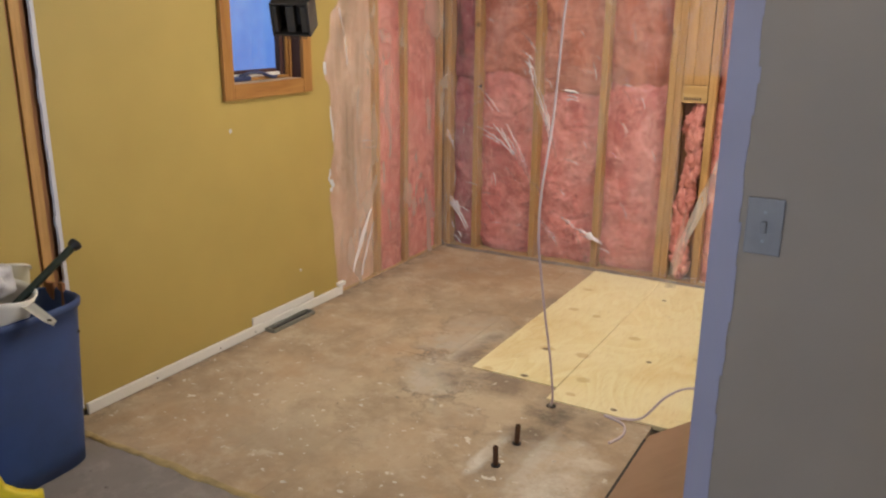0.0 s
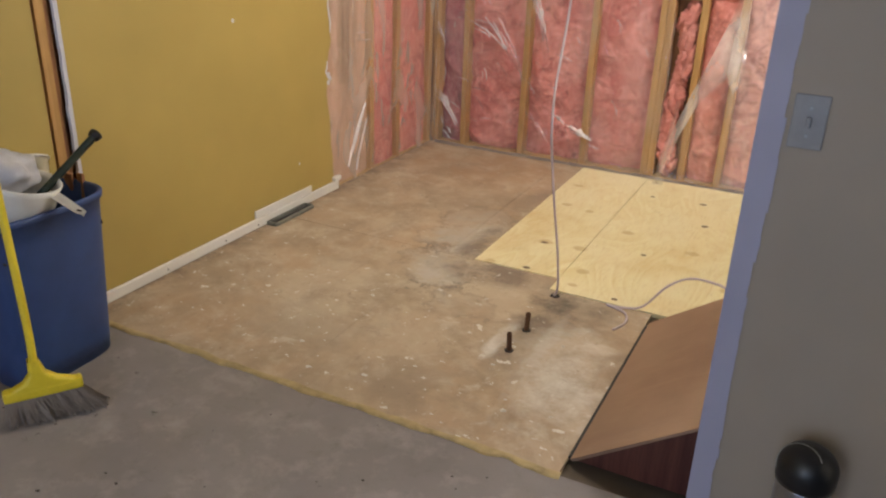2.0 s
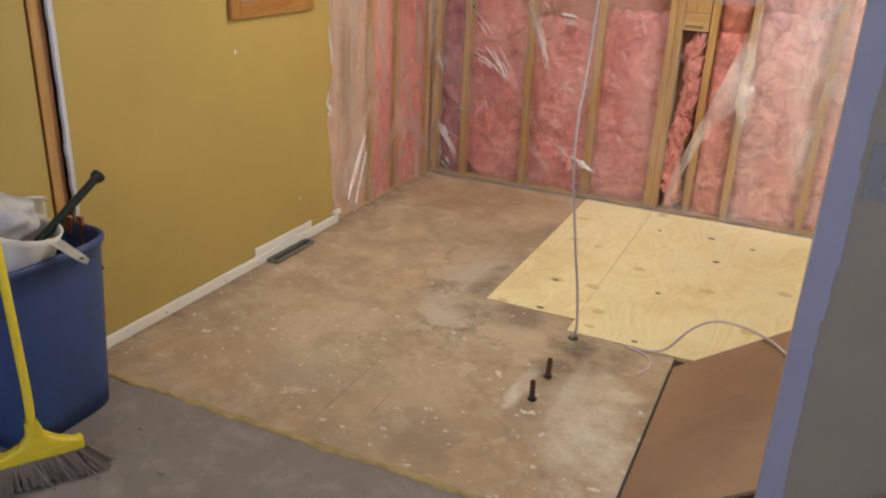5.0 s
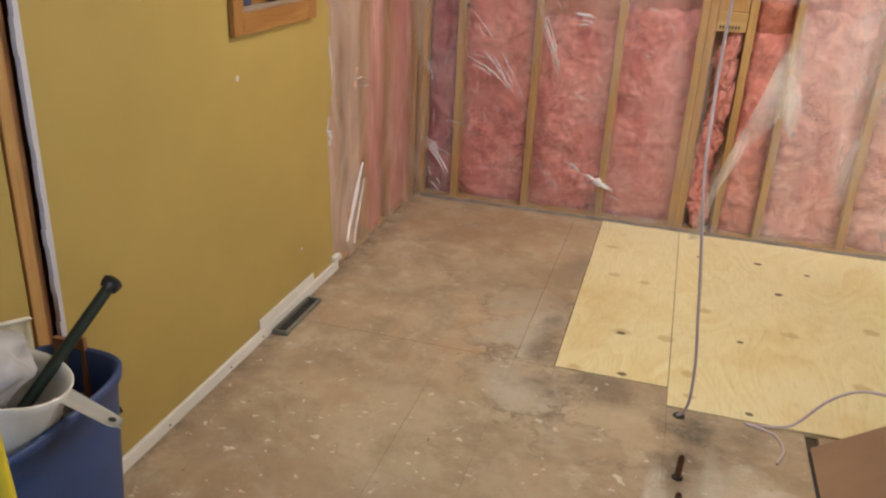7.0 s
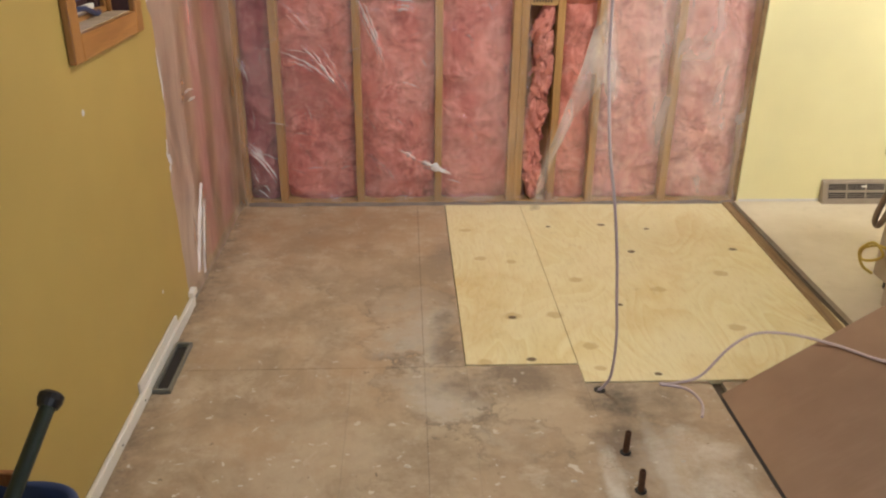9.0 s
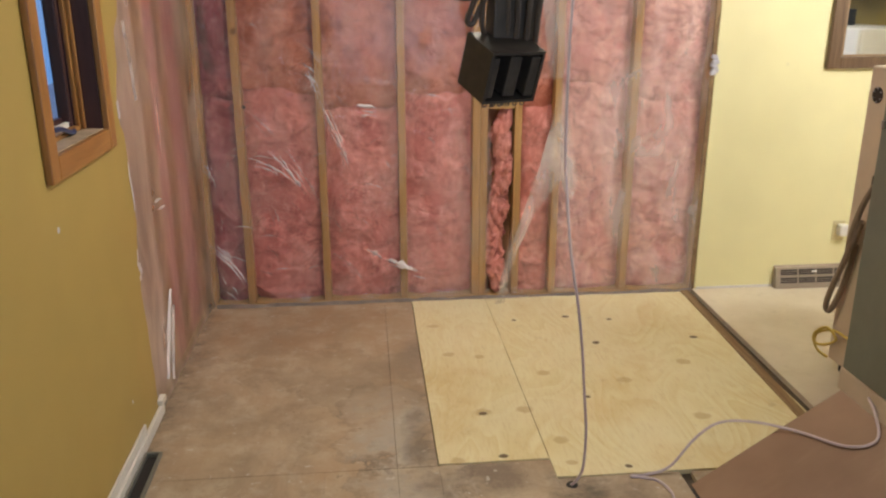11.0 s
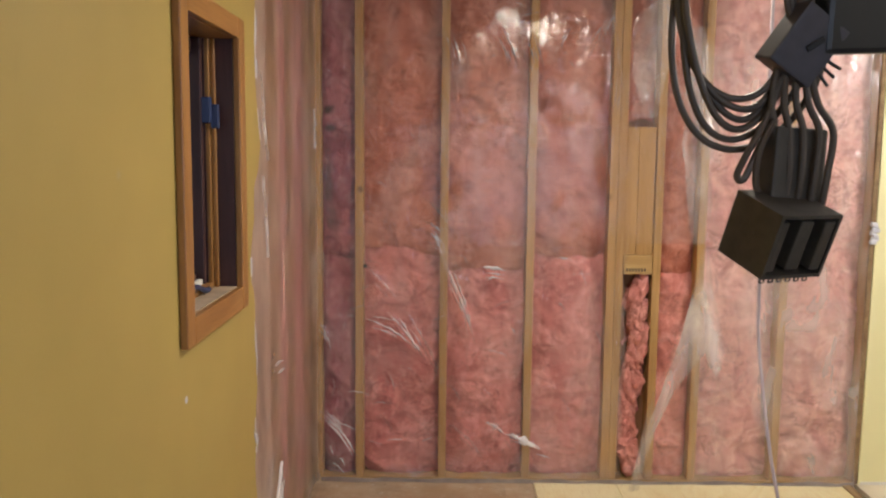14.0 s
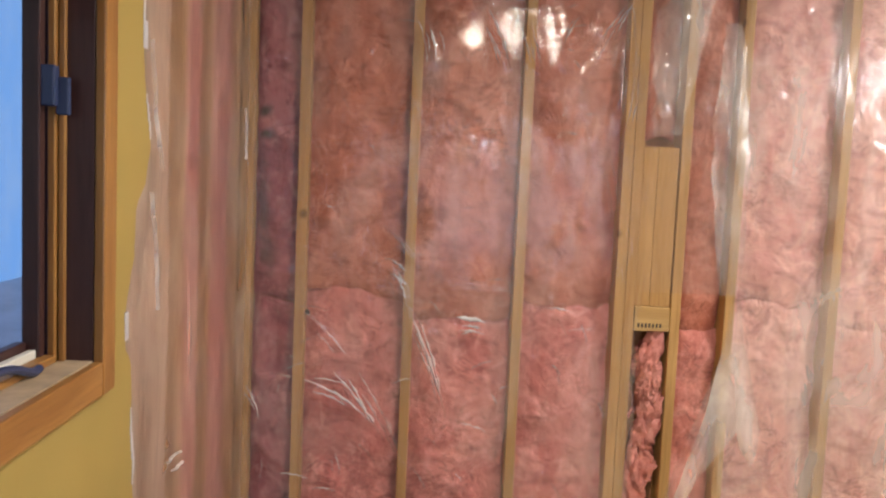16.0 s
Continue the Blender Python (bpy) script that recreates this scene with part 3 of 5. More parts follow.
CABLE_YELLOW = plain("yellow_cable_sheath", (0.62, 0.46, 0.10), 0.45)
CREAM = plain("cream_enamel", (0.56, 0.47, 0.36), 0.45, 0, 7, 0.15)
GREYGREEN = plain("grey_green_panel", (0.17, 0.185, 0.155), 0.5, 0, 5, 0.15)
REGISTER = plain("taupe_register_metal", (0.33, 0.27, 0.21), 0.45, 0.2)
# near-black; in slots, gaps and holes it is shade put into the colour
SLOT = plain("dark_recess", (0.03, 0.026, 0.024), 0.8)
SWITCH = plain("grey_switch_plastic", (0.30, 0.295, 0.30), 0.4)
BLUELOCK = plain("blue_grey_latch", (0.03, 0.045, 0.12), 0.4)
MIRROR = plain("mirror_glass", (0.86, 0.88, 0.87), 0.02, 1.0, 2, 0.0, 0.0)
CABINET = plain("white_cabinet_paint", (0.78, 0.77, 0.74), 0.4, 0, 5, 0.06)
SNOW = painted("pale_outdoor_ground", (0.55, 0.60, 0.70), 0.1, 0.9)


def glass():
    m, t, b = material("window_glass")
    t.nodes.remove(b)
    clear, gl, mx = (t.nodes.new(n) for n in ("ShaderNodeBsdfTransparent", "ShaderNodeBsdfGlossy", "ShaderNodeMixShader"))
    gl.inputs["Roughness"].default_value = 0.02
    mx.inputs[0].default_value = 0.07
    t.links.new(clear.outputs[0], mx.inputs[1])
    t.links.new(gl.outputs[0], mx.inputs[2])
    t.links.new(mx.outputs[0], t.nodes["Material Output"].inputs[0])
    return m


GLASS = glass()

# ---- structure: floors ----
floor = tagged(part("floor", box(WX - 0.1, -2.2, -0.15, 3.4, 5.5, -0.02), plain("dark_subfloor", (0.10, 0.075, 0.05), 0.8)),
               "dark subfloor boards under the torn-up flooring", "floor", kind="structure")
under = tagged(empty("floor_underlayment"), "stained bare plywood underlayment with paint spots and water marks", "floor", kind="structure")
for x0, y0, x1, y1 in ((WX, 2.410, -1.8695, 3.6245), (-1.8685, 2.410, -1.6180, 3.6245), (-1.6170, 2.410, -1.4706, 3.6245), (-1.470, 2.408, -1.0715, 3.6285),
                       (-1.0712, 2.4085, -0.642, 3.510), (WX - 0.012, 3.6270, -1.6185, 5.26), (-1.6170, 3.6270, -1.4745, 5.26)):
    part("underlayment_panel", box(x0, y0, -0.02, x1, y1, 0.0, 0.0003), UNDERLAY, under)
part("underlayment_panel", box(-0.60, 2.52, -0.02, 0.02, 3.508, -0.001, 0.0015), UNDERLAY, under)
def glue_bead(u, v):
    x = WX + 0.10 + 1.80 * u
    w0, w1 = 0.016 + 0.022 * abs(nz(x * 5, 1.0)) + 0.010 * nz(x * 17, 6), 0.008 + 0.026 * abs(nz(x * 6, 9.0))
    return (x, 2.411 - w0 + (w0 + w1) * v, -0.0052 + 0.0072 * math.sin(math.pi * min(1.0, v * 1.05)) ** 0.6 + 0.0012 * nz(x * 40, v * 5))


glue = sheet(glue_bead, 240, 8)
part("glue_line", glue, plain("yellowed_glue", (0.43, 0.32, 0.15), 0.7, 0, 18, 0.4), under, "yellowed glue along the cut edge")
floor_front = tagged(part("floor_front", box(WX - 0.1, -2.2, -0.02, 3.4, 2.405, -0.006, 0.002), GREYFLOOR), "worn grey-brown bare floor with specks of dirt", "floor", kind="structure")
bm = bmesh.new()
lo = [bm.verts.new(p) for p in ((0.03, 2.52, -0.02), (3.4, 2.52, -0.02), (3.4, 5.26, -0.02), (0.10, 5.26, -0.02))]
hi = [bm.verts.new((v.co.x, v.co.y, 0.004)) for v in lo]
bm.faces.new(lo[::-1]), bm.faces.new(hi)
for i in range(4):
    bm.faces.new((lo[i], lo[(i + 1) % 4], hi[(i + 1) % 4], hi[i]))
tagged(part("floor_right", bm, PALEFLOOR), "pale bare kitchen floor with faint stains", "floor", kind="structure")
strip = tagged(part("trim_floor_edge", box(-0.022, 3.60, -0.012, 0.022, 5.25, 0.010, 0.003, 2), PINE_EDGE), "narrow dark wooden strip between plywood and pale floor", "edge strip", kind="structure")
strip.matrix_world = Matrix.Translation((0.045, 5.25, 0)) @ pose(0, 0, 0, 0, 0, -2.6) @ Matrix.Translation((0.0, -5.25, 0))
for x0, y0, x1, y1, what in ((-1.471, 3.632, -1.0745, 5.252, "narrow sheet of fresh yellow plywood let into the floor"),
                             (-1.0725, 3.514, 0.020, 5.250, "wide sheet of fresh yellow plywood with knots let into the floor")):
    tagged(part("plywood_sheet", box(x0, y0, -0.016, x1, y1, 0.004, 0.0015), PLYWOOD), what, "plywood", "plywood floor patches")

# ---- structure: window wall ----
WY0, WY1, WZ0, WZ1 = 3.380, 3.846, 1.176, 1.905     # clear opening
wall_w = tagged(empty("wall_window"), "yellow painted drywall with a casement window", "wall", kind="structure")


def between(stops, z):
    for (z0, a), (z1, c) in zip(stops, stops[1:]):
        if z0 >= z >= z1:
            return a + (c - a) * (z0 - z) / max(1e-6, z0 - z1)
    return stops[-1][1]


TORN = ((2.43, 4.15), (1.80, 4.13), (1.60, 4.185), (1.52, 4.15), (1.47, 4.085), (1.35, 4.077), (1.25, 4.030), (1.16, 4.032), (1.13, 4.068), (0.96, 4.066), (0.80, 4.090), (0.64, 4.036), (0.60, 4.066), (0.55, 4.038), (0.40, 4.066), (0.24, 4.070), (0.0, 4.105))


def ragged(y0, z):
    return y0 + between(TORN, z) + 0.010 * nz(5.1, z * 9.0) + 0.006 * nz(2.0, z * 30)


def drywall(y0, y1, z0, z1, name="drywall"):
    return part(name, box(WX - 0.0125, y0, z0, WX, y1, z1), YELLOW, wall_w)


drywall(-2.2, 2.392, 0.0, CEIL)
drywall(2.492, WY0 - 0.02, 0.02, CEIL)
drywall(WY0 - 0.02, WY1 + 0.02, 0.02, WZ0 - 0.02)
drywall(WY0 - 0.02, WY1 + 0.02, WZ1 + 0.02, CEIL)
# the last strip ends in a torn edge
n = 120
bm = bmesh.new()
cols = []
for i in range(n + 1):
    z = 0.02 + (CEIL - 0.02) * i / n
    cols.append([bm.verts.new(p) for p in ((WX, WY1 + 0.02, z), (WX, ragged(0, z), z), (WX - 0.0125, ragged(0.008, z), z), (WX - 0.0125, WY1 + 0.02, z))])
for a, b in zip(cols, cols[1:]):
    for j in range(3):
        bm.faces.new((a[j], a[j + 1], b[j + 1], b[j]))
part("drywall", bm, YELLOW, wall_w)
# torn white paper along that edge
bm = bmesh.new()
for i in range(n):
    z = 0.02 + (CEIL - 0.02) * i / n
    w = 0.034 * max(0, nz(9.0, z * 7) - 0.02) + (0.020 if abs(z - 1.83) < 0.03 or abs(z - 0.60) < 0.03 or abs(z - 1.2) < 0.025 else 0) - 0.004
    y = ragged(0, z)
    if w > 0.0:
        box(WX - 0.009, y - 0.005, z, WX + 0.0015, y + w, z + CEIL / n * 1.05, 0, 1, bm)
part("torn_paper", bm, PRIMER, wall_w, "torn white drywall paper along the broken edge")
# small plaster dabs on the wall
for y, z, r in ((3.357, 0.977, 0.010), (3.786, 0.225, 0.007)):
    dab = part("plaster_dab", lathe([(r, 0.0), (r * 0.8, 0.0012), (0.0001, 0.0016)], 12), PRIMER, wall_w)
    dab.matrix_basis = Matrix.Translation((WX, y, z)) @ pose(0, 0, 0, 0, 90, 0)
# slot with the bare stud
part("stud", box(WX - 0.10, 2.414, 0.0, WX - 0.013, 2.452, CEIL, 0.002), STUD, wall_w, "bare yellow pine stud in the open slot")
part("sheathing", box(WX - 0.118, -2.2, 0, WX - 0.101, WY0 - 0.06, CEIL), OLD_STUD, wall_w, "dark stained sheathing")
part("sheathing", box(WX - 0.118, WY1 + 0.06, 0, WX - 0.101, BY + 0.12, CEIL), OLD_STUD, wall_w)
part("sheathing", box(WX - 0.118, WY0 - 0.06, 0, WX - 0.101, WY1 + 0.06, WZ0 - 0.06), OLD_STUD, wall_w)
part("sheathing", box(WX - 0.118, WY0 - 0.06, WZ1 + 0.06, WX - 0.101, WY1 + 0.06, CEIL), OLD_STUD, wall_w)
bm = bmesh.new()
for i in range(60):
    z = 0.03 + i * 0.0395
    box(WX - 0.012, 2.478 + 0.006 * nz(i * 0.5, 2), z, WX + 0.001, 2.4945, z + 0.0405, 0, 1, bm)
part("cut_edge", bm, PRIMER, wall_w, "pale broken gypsum edge of the cut slot")
part("mould_band", box(WX - 0.099, 2.454, 0, WX - 0.022, 2.477, CEIL, 0.003), OLD_STUD, wall_w, "stained dark brown board in the slot")
part("mould_band", box(WX - 0.099, 2.393, 0, WX - 0.020, 2.4125, CEIL, 0.003), OLD_STUD, wall_w)

# studs, wool and film beyond the torn edge
for y0 in (4.495, 4.795):
    part("stud", box(WX - 0.10, y0, 0.006, WX - 0.014, y0 + 0.042, CEIL, 0.002), STUD, wall_w)
part("stud", box(WX - 0.10, 5.205, 0.006, WX - 0.014, 5.250, CEIL, 0.002), STUD, wall_w)
part("sole_plate", box(WX - 0.10, 4.08, -0.03, WX - 0.013, 5.25, 0.006, 0.002), STUD_FLAT_Y, wall_w)


def batt_y(y0, y1, z0, z1, seed):
    return sheet(lambda u, v: (WX - 0.026 - 0.02 * (2 * u - 1) ** 4 + 0.008 * nz(seed, u * 1.4, v * 5) + 0.003 * nz(seed, u * 4, v * 14),
                               y0 + (y1 - y0) * u, z0 + (z1 - z0) * v), 10, 60)


for y0, y1, s in ((4.00, 4.495, 1), (4.537, 4.795, 2), (4.837, 5.205, 3)):
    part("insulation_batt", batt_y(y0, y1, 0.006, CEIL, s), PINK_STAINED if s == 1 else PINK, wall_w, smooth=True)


def film_w(u, v):
    y, z = 4.00 + 1.258 * u, 0.012 + (CEIL - 0.012) * v
    x = WX - 0.003 + 0.005 * nz(y * 1.6, z * 1.3, 1) + 0.0015 * nz(y * 6, z * 4.2, 2)
    for fy, fz, dy, dz in ((4.33, 0.78, 0.04, 0.02), (4.35, 0.84, 0.03, 0.01), (4.30, 0.34, -0.03, -0.17), (4.36, 0.30, -0.05, -0.16), (4.55, 1.30, 0.02, -0.4)):
        s = ((y - fy) * dy + (z - fz) * dz) / (dy * dy + dz * dz)
        q = ((y - fy) * dz - (z - fz) * dy) / math.hypot(dy, dz)
        x += 0.010 * math.exp(-(q / 0.008) ** 2) * max(0.0, 1 - abs(2 * s - 1)) if 0 < s < 1 else 0.0
    low = max(0, 1 - z / 0.05)
    return (x + 0.018 * math.exp(-((u - 1) / 0.06) ** 2) + low * (0.014 + 0.012 * nz(y * 6, 2)), y, max(0.004, z - 0.008))


film_side = tagged(part("plastic_sheet", sheet(film_w, 180, 260), FILM_SIDE, smooth=True), "clear plastic vapour barrier stapled over pink insulation beside the window", "plastic sheet", "vapour barrier")



def side_fold_glint(y0, z0, y1, z1, width, seed):
    """A pulled fold standing off the film beside the window, its glint put into milky white."""
    ln = math.hypot(y1 - y0, z1 - z0)
    dy, dz = (y1 - y0) / ln, (z1 - z0) / ln

    def at(u, v):
        w = width * math.sin(math.pi * min(1, v * 0.98 + 0.01)) ** 0.8 * max(0.2, 0.8 + 0.8 * nz(v * 8, seed * 1.7))
        off = (u - 0.5) * w + 0.05 * ln * math.sin(math.pi * v) * (1 if seed % 2 else -0.6) + 0.003 * nz(v * 12, seed)
        return (WX + 0.012 + 0.010 * math.sin(math.pi * u) + 0.003 * nz(v * 7, seed), y0 + dy * ln * v - dz * off, z0 + dz * ln * v + dy * off)
    return sheet(at, 4, 28)


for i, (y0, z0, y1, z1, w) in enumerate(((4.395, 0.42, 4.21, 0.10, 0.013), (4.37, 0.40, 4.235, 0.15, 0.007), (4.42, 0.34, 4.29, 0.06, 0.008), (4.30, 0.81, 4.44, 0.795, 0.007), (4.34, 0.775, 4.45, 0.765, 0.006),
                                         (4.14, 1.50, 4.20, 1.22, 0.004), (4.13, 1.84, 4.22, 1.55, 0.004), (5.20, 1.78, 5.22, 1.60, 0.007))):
    part("fold", side_fold_glint(y0, z0, y1, z1, w, i), FOLD_GLINT, film_side, smooth=True)

# baseboard and loose strip
baseboard = tagged(empty("baseboard"), "scuffed white baseboard below the yellow wall", "baseboard", kind="structure")
part("board", box(WX + 0.001, 2.50, 0.001, WX + 0.016, 4.115, 0.047, 0.003), WHITE, baseboard)
part("board", box(WX + 0.001, 3.415, 0.0485, WX + 0.010, 3.872, 0.086, 0.002), WHITE, baseboard, "second white strip above the baseboard")
for y in (2.83, 3.19, 3.42):
    part("nail", lathe([(0.004, 0.0), (0.003, 0.002)], 8), SLOT, baseboard).matrix_basis = Matrix.Translation((WX + 0.016, y, 0.020)) @ pose(0, 0, 0, 0, 90, 0)
part("broken_end", box(WX - 0.004, 4.075, 0.049, WX + 0.022, 4.135, 0.073, 0.006, 2), WHITE, baseboard)

# ---- window ----
win = tagged(empty("window_1"), "small oak-trimmed casement window with dusk outside", "window", kind="structure")
T0 = WX + 0.001
TW = 0.060
for nm, dims, mt in (("trim_side", (T0, WY0 - TW, WZ0 - TW - 0.007, T0 + 0.02, WY0, WZ1 + TW), OAK), ("trim_side", (T0, WY1, WZ0 - TW - 0.007, T0 + 0.02, WY1 + TW + 0.004, WZ1 + TW), OAK),
                     ("trim_bottom", (T0, WY0 + 0.0005, WZ0 - TW - 0.007, T0 + 0.0195, WY1 - 0.0005, WZ0), OAK_Y), ("trim_top", (T0, WY0 + 0.0005, WZ1, T0 + 0.0195, WY1 - 0.0005, WZ1 + TW), OAK_Y)):
    part(nm, box(*dims, 0.004, 2), mt, win)
JX = WX - 0.135
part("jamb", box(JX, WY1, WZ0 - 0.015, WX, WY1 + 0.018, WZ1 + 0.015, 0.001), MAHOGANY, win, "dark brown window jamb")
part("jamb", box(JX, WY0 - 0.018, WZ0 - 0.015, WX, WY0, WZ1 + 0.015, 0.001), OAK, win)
part("head", box(JX, WY0, WZ1, WX, WY1, WZ1 + 0.016), OAK_Y, win)
part("window_sill", box(JX, WY0, WZ0 - 0.016, WX, WY1, WZ0 + 0.001), plain("dusty_sill", (0.50, 0.38, 0.26), 0.55, 0, 14, 0.35), win, "dusty pale wooden sill")
part("stop", box(WX - 0.062, WY1 - 0.012, WZ0 + 0.001, WX - 0.050, WY1 - 0.0005, WZ1, 0.002), OAK, win)
part("stop", box(WX - 0.078, WY1 - 0.022, WZ0 + 0.001, WX - 0.064, WY1 - 0.0005, WZ1, 0.002), OAK, win)
part("stop", box(WX - 0.085, WY0 + 0.0005, WZ0 + 0.001, WX - 0.060, WY1 - 0.023, WZ0 + 0.016, 0.002), OAK_Y, win)
part("stop", box(WX - 0.102, WY0 + 0.0005, WZ0 + 0.001, WX - 0.087, WY1 - 0.023, WZ0 + 0.030, 0.002), PORCELAIN, win)
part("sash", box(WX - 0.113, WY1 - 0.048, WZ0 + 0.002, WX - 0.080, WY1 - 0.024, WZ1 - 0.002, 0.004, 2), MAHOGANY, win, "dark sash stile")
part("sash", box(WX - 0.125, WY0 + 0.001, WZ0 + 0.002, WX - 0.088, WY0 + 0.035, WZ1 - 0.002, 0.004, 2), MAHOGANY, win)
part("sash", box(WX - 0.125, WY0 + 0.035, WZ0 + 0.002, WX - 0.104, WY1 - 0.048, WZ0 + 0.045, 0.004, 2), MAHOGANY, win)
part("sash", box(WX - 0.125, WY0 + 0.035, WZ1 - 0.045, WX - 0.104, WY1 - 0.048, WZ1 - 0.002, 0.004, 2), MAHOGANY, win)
pane = part("pane", box(WX - 0.108, WY0 + 0.03, WZ0 + 0.04, WX - 0.105, WY1 - 0.046, WZ1 - 0.04), GLASS, win)
pane.visible_shadow = False
lock = part("sash_lock", box(WX - 0.082, WY1 - 0.045, 1.66, WX - 0.055, WY1 - 0.022, 1.735, 0.004, 2), BLUELOCK, win, "blue-grey sash lock")
part("lever", box(WX - 0.060, WY1 - 0.030, 1.645, WX - 0.035, WY1 - 0.018, 1.715, 0.004, 2), BLUELOCK, lock)
crank = part("crank", tube([(WX - 0.085, 3.52, WZ0 + 0.02), (WX - 0.06, 3.56, WZ0 + 0.035), (WX - 0.05, 3.62, WZ0 + 0.035), (WX - 0.05, 3.70, WZ0 + 0.012), (WX - 0.05, 3.73, WZ0 + 0.012)], 0.008), BLUELOCK, win, "dark folding crank handle")
part("crank_base", box(WX - 0.10, 3.46, WZ0 + 0.002, WX - 0.055, 3.57, WZ0 + 0.022, 0.006, 2), BLUELOCK, crank)
ground = tagged(part("ground", sheet(lambda u, v: (-60 + 57.2 * u, -40 + 80 * v, -0.9 + 0.3 * nz(u * 9, v * 9)), 20, 20), SNOW), "pale wintry ground outside the window at dusk", "ground", kind="structure")

dusk = Kit("dusk_distance", 0.9)
dusk.b.inputs["Emission Strength"].default_value = 0.78
depth = dusk.ramp(dusk.maths("MULTIPLY", dusk.axis(1), 0.025), (0.18, (0.07, 0.16, 0.56)), (0.30, (0.12, 0.28, 0.80)), (0.50, (0.17, 0.42, 0.95)))
haze_mix = dusk.ramp(dusk.noise(0.9, 6, 0.65), (0.42, 0.0), (0.66, 0.7))
dusk.link(dusk.mix(haze_mix, depth, (0.26, 0.48, 0.92)), dusk.b.inputs["Emission Color"])
dusk.colour((0.02, 0.03, 0.06))
tagged(part("backdrop", sheet(lambda u, v: (-9.0 - 3 * u, 1.0 + 40 * u, -1.5 + 14 * v), 4, 4), dusk.m), "deep blue dusk outside the window", "backdrop", kind="structure")

# ---- structure: stud wall ----
wall_b = tagged(empty("wall_back"), "open stud wall with pink insulation behind clear plastic", "wall", kind="structure")
FY = BY + 0.008
STUDS = ((-2.548, -2.500), (-2.339, -2.301), (-1.936, -1.898), (-1.526, -1.488), (-1.142, -1.104), (-1.1025, -1.0645), (-0.924, -0.886), (-0.717, -0.679), (-0.316, -0.278), (0.088, 0.126))
for x0, x1 in STUDS:
    part("stud", box(x0, FY, 0.008, x1, FY + 0.089, CEIL, 0.002), STUD, wall_b)
part("sole_plate", box(WX, FY - 0.002, -0.03, 0.126, FY + 0.089, 0.008, 0.002), STUD_FLAT, wall_b)
part("top_plate", box(WX, FY - 0.001, CEIL - 0.075, 0.126, FY + 0.089, CEIL - 0.002, 0.002), STUD_FLAT, wall_b)
part("sheathing", box(WX - 0.11, FY + 0.09, 0, 3.4, FY + 0.11, CEIL), OLD_STUD, wall_b)
part("blocking", box(-1.063, FY - 0.004, 1.022, -0.928, FY + 0.035, 1.115, 0.002), STUD_FLAT, wall_b, "short wooden blocking between studs")
for x0, x1 in ((-1.0635, -1.0085), (-1.0075, -0.9285)):
    part("filler_board", box(x0, FY + 0.006, 1.116, x1, FY + 0.04, 1.715, 0.002), STUD, wall_b)
part("nail_mark", lathe([(0.011, 0.0), (0.009, 0.003), (0.0001, 0.004)], 9), SLOT, wall_b, "dark knot on a stud").matrix_basis = Matrix.Translation((-2.290, FY + 0.001, 1.048)) @ pose(0, 0, 0, 90, 0, 0)
# printed stamp on the blocking, unreadable
bm = bmesh.new()
for i in range(7):
    box(-1.05 + i * 0.014, FY - 0.0055, 1.036, -1.042 + i * 0.014, FY - 0.0045, 1.052, 0, 1, bm)
part("stamp", bm, plain("ink", (0.06, 0.045, 0.035), 0.8), wall_b)


def batt_x(x0, x1, z0, z1, seed, depth=0.022):
    def at(u, v):
        x, z = x0 + (x1 - x0) * u, z0 + (z1 - z0) * v
        tuft = abs(nz(seed + x * 5, z * 6.5, 2)) * 0.034 + abs(nz(seed + x * 12, z * 15, 5)) * 0.016
        edge = 0.016 * max(0.0, 1 - (z - z0) / 0.06) ** 2 + 0.016 * max(0.0, 1 - (z1 - z) / 0.06) ** 2
        wave = 0.05 * nz(x * 4, 7.7) + 0.02 * nz(x * 15, 3.1)
        z += wave * (v if z1 < 2 else (1 - v) if z0 > 1 else 0.0)
        return (x, FY + depth + 0.003 + 0.03 * (2 * u - 1) ** 4 + edge + 0.012 * nz(seed, u * 2.0, z * 2) + tuft + 0.005 * nz(seed, u * 18, z * 30), z)
    return sheet(at, 26, int(90 * (z1 - z0)))


gaps = [(a[1], b[0]) for a, b in zip(STUDS, STUDS[1:]) if b[0] - a[1] > 0.05]
for i, (x0, x1) in enumerate(gaps):
    seam = 1.08 + 0.05 * math.sin(i * 2.3)
    if x0 == -1.0645:
        part("insulation_batt", batt_x(x0, x1, 1.72, CEIL - 0.07, 41, 0.05), PINK_WARM_LIT, wall_b, smooth=True)
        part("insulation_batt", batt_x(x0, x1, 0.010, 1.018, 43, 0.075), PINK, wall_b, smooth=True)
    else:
        part("insulation_batt", batt_x(x0, x1, 0.010, seam, 20 + i), PINK_DIM_CORNER if i == 0 else PINK_VEILED if x0 > -0.7 else PINK_RAW if x0 > -0.9 else PINK, wall_b, smooth=True)
        part("insulation_batt", batt_x(x0, x1, seam, CEIL - 0.07, 30 + i), PINK_DIM_CORNER if i == 0 else PINK_VEILED if x0 > -0.7 else PINK_WARM_LIT, wall_b, smooth=True)
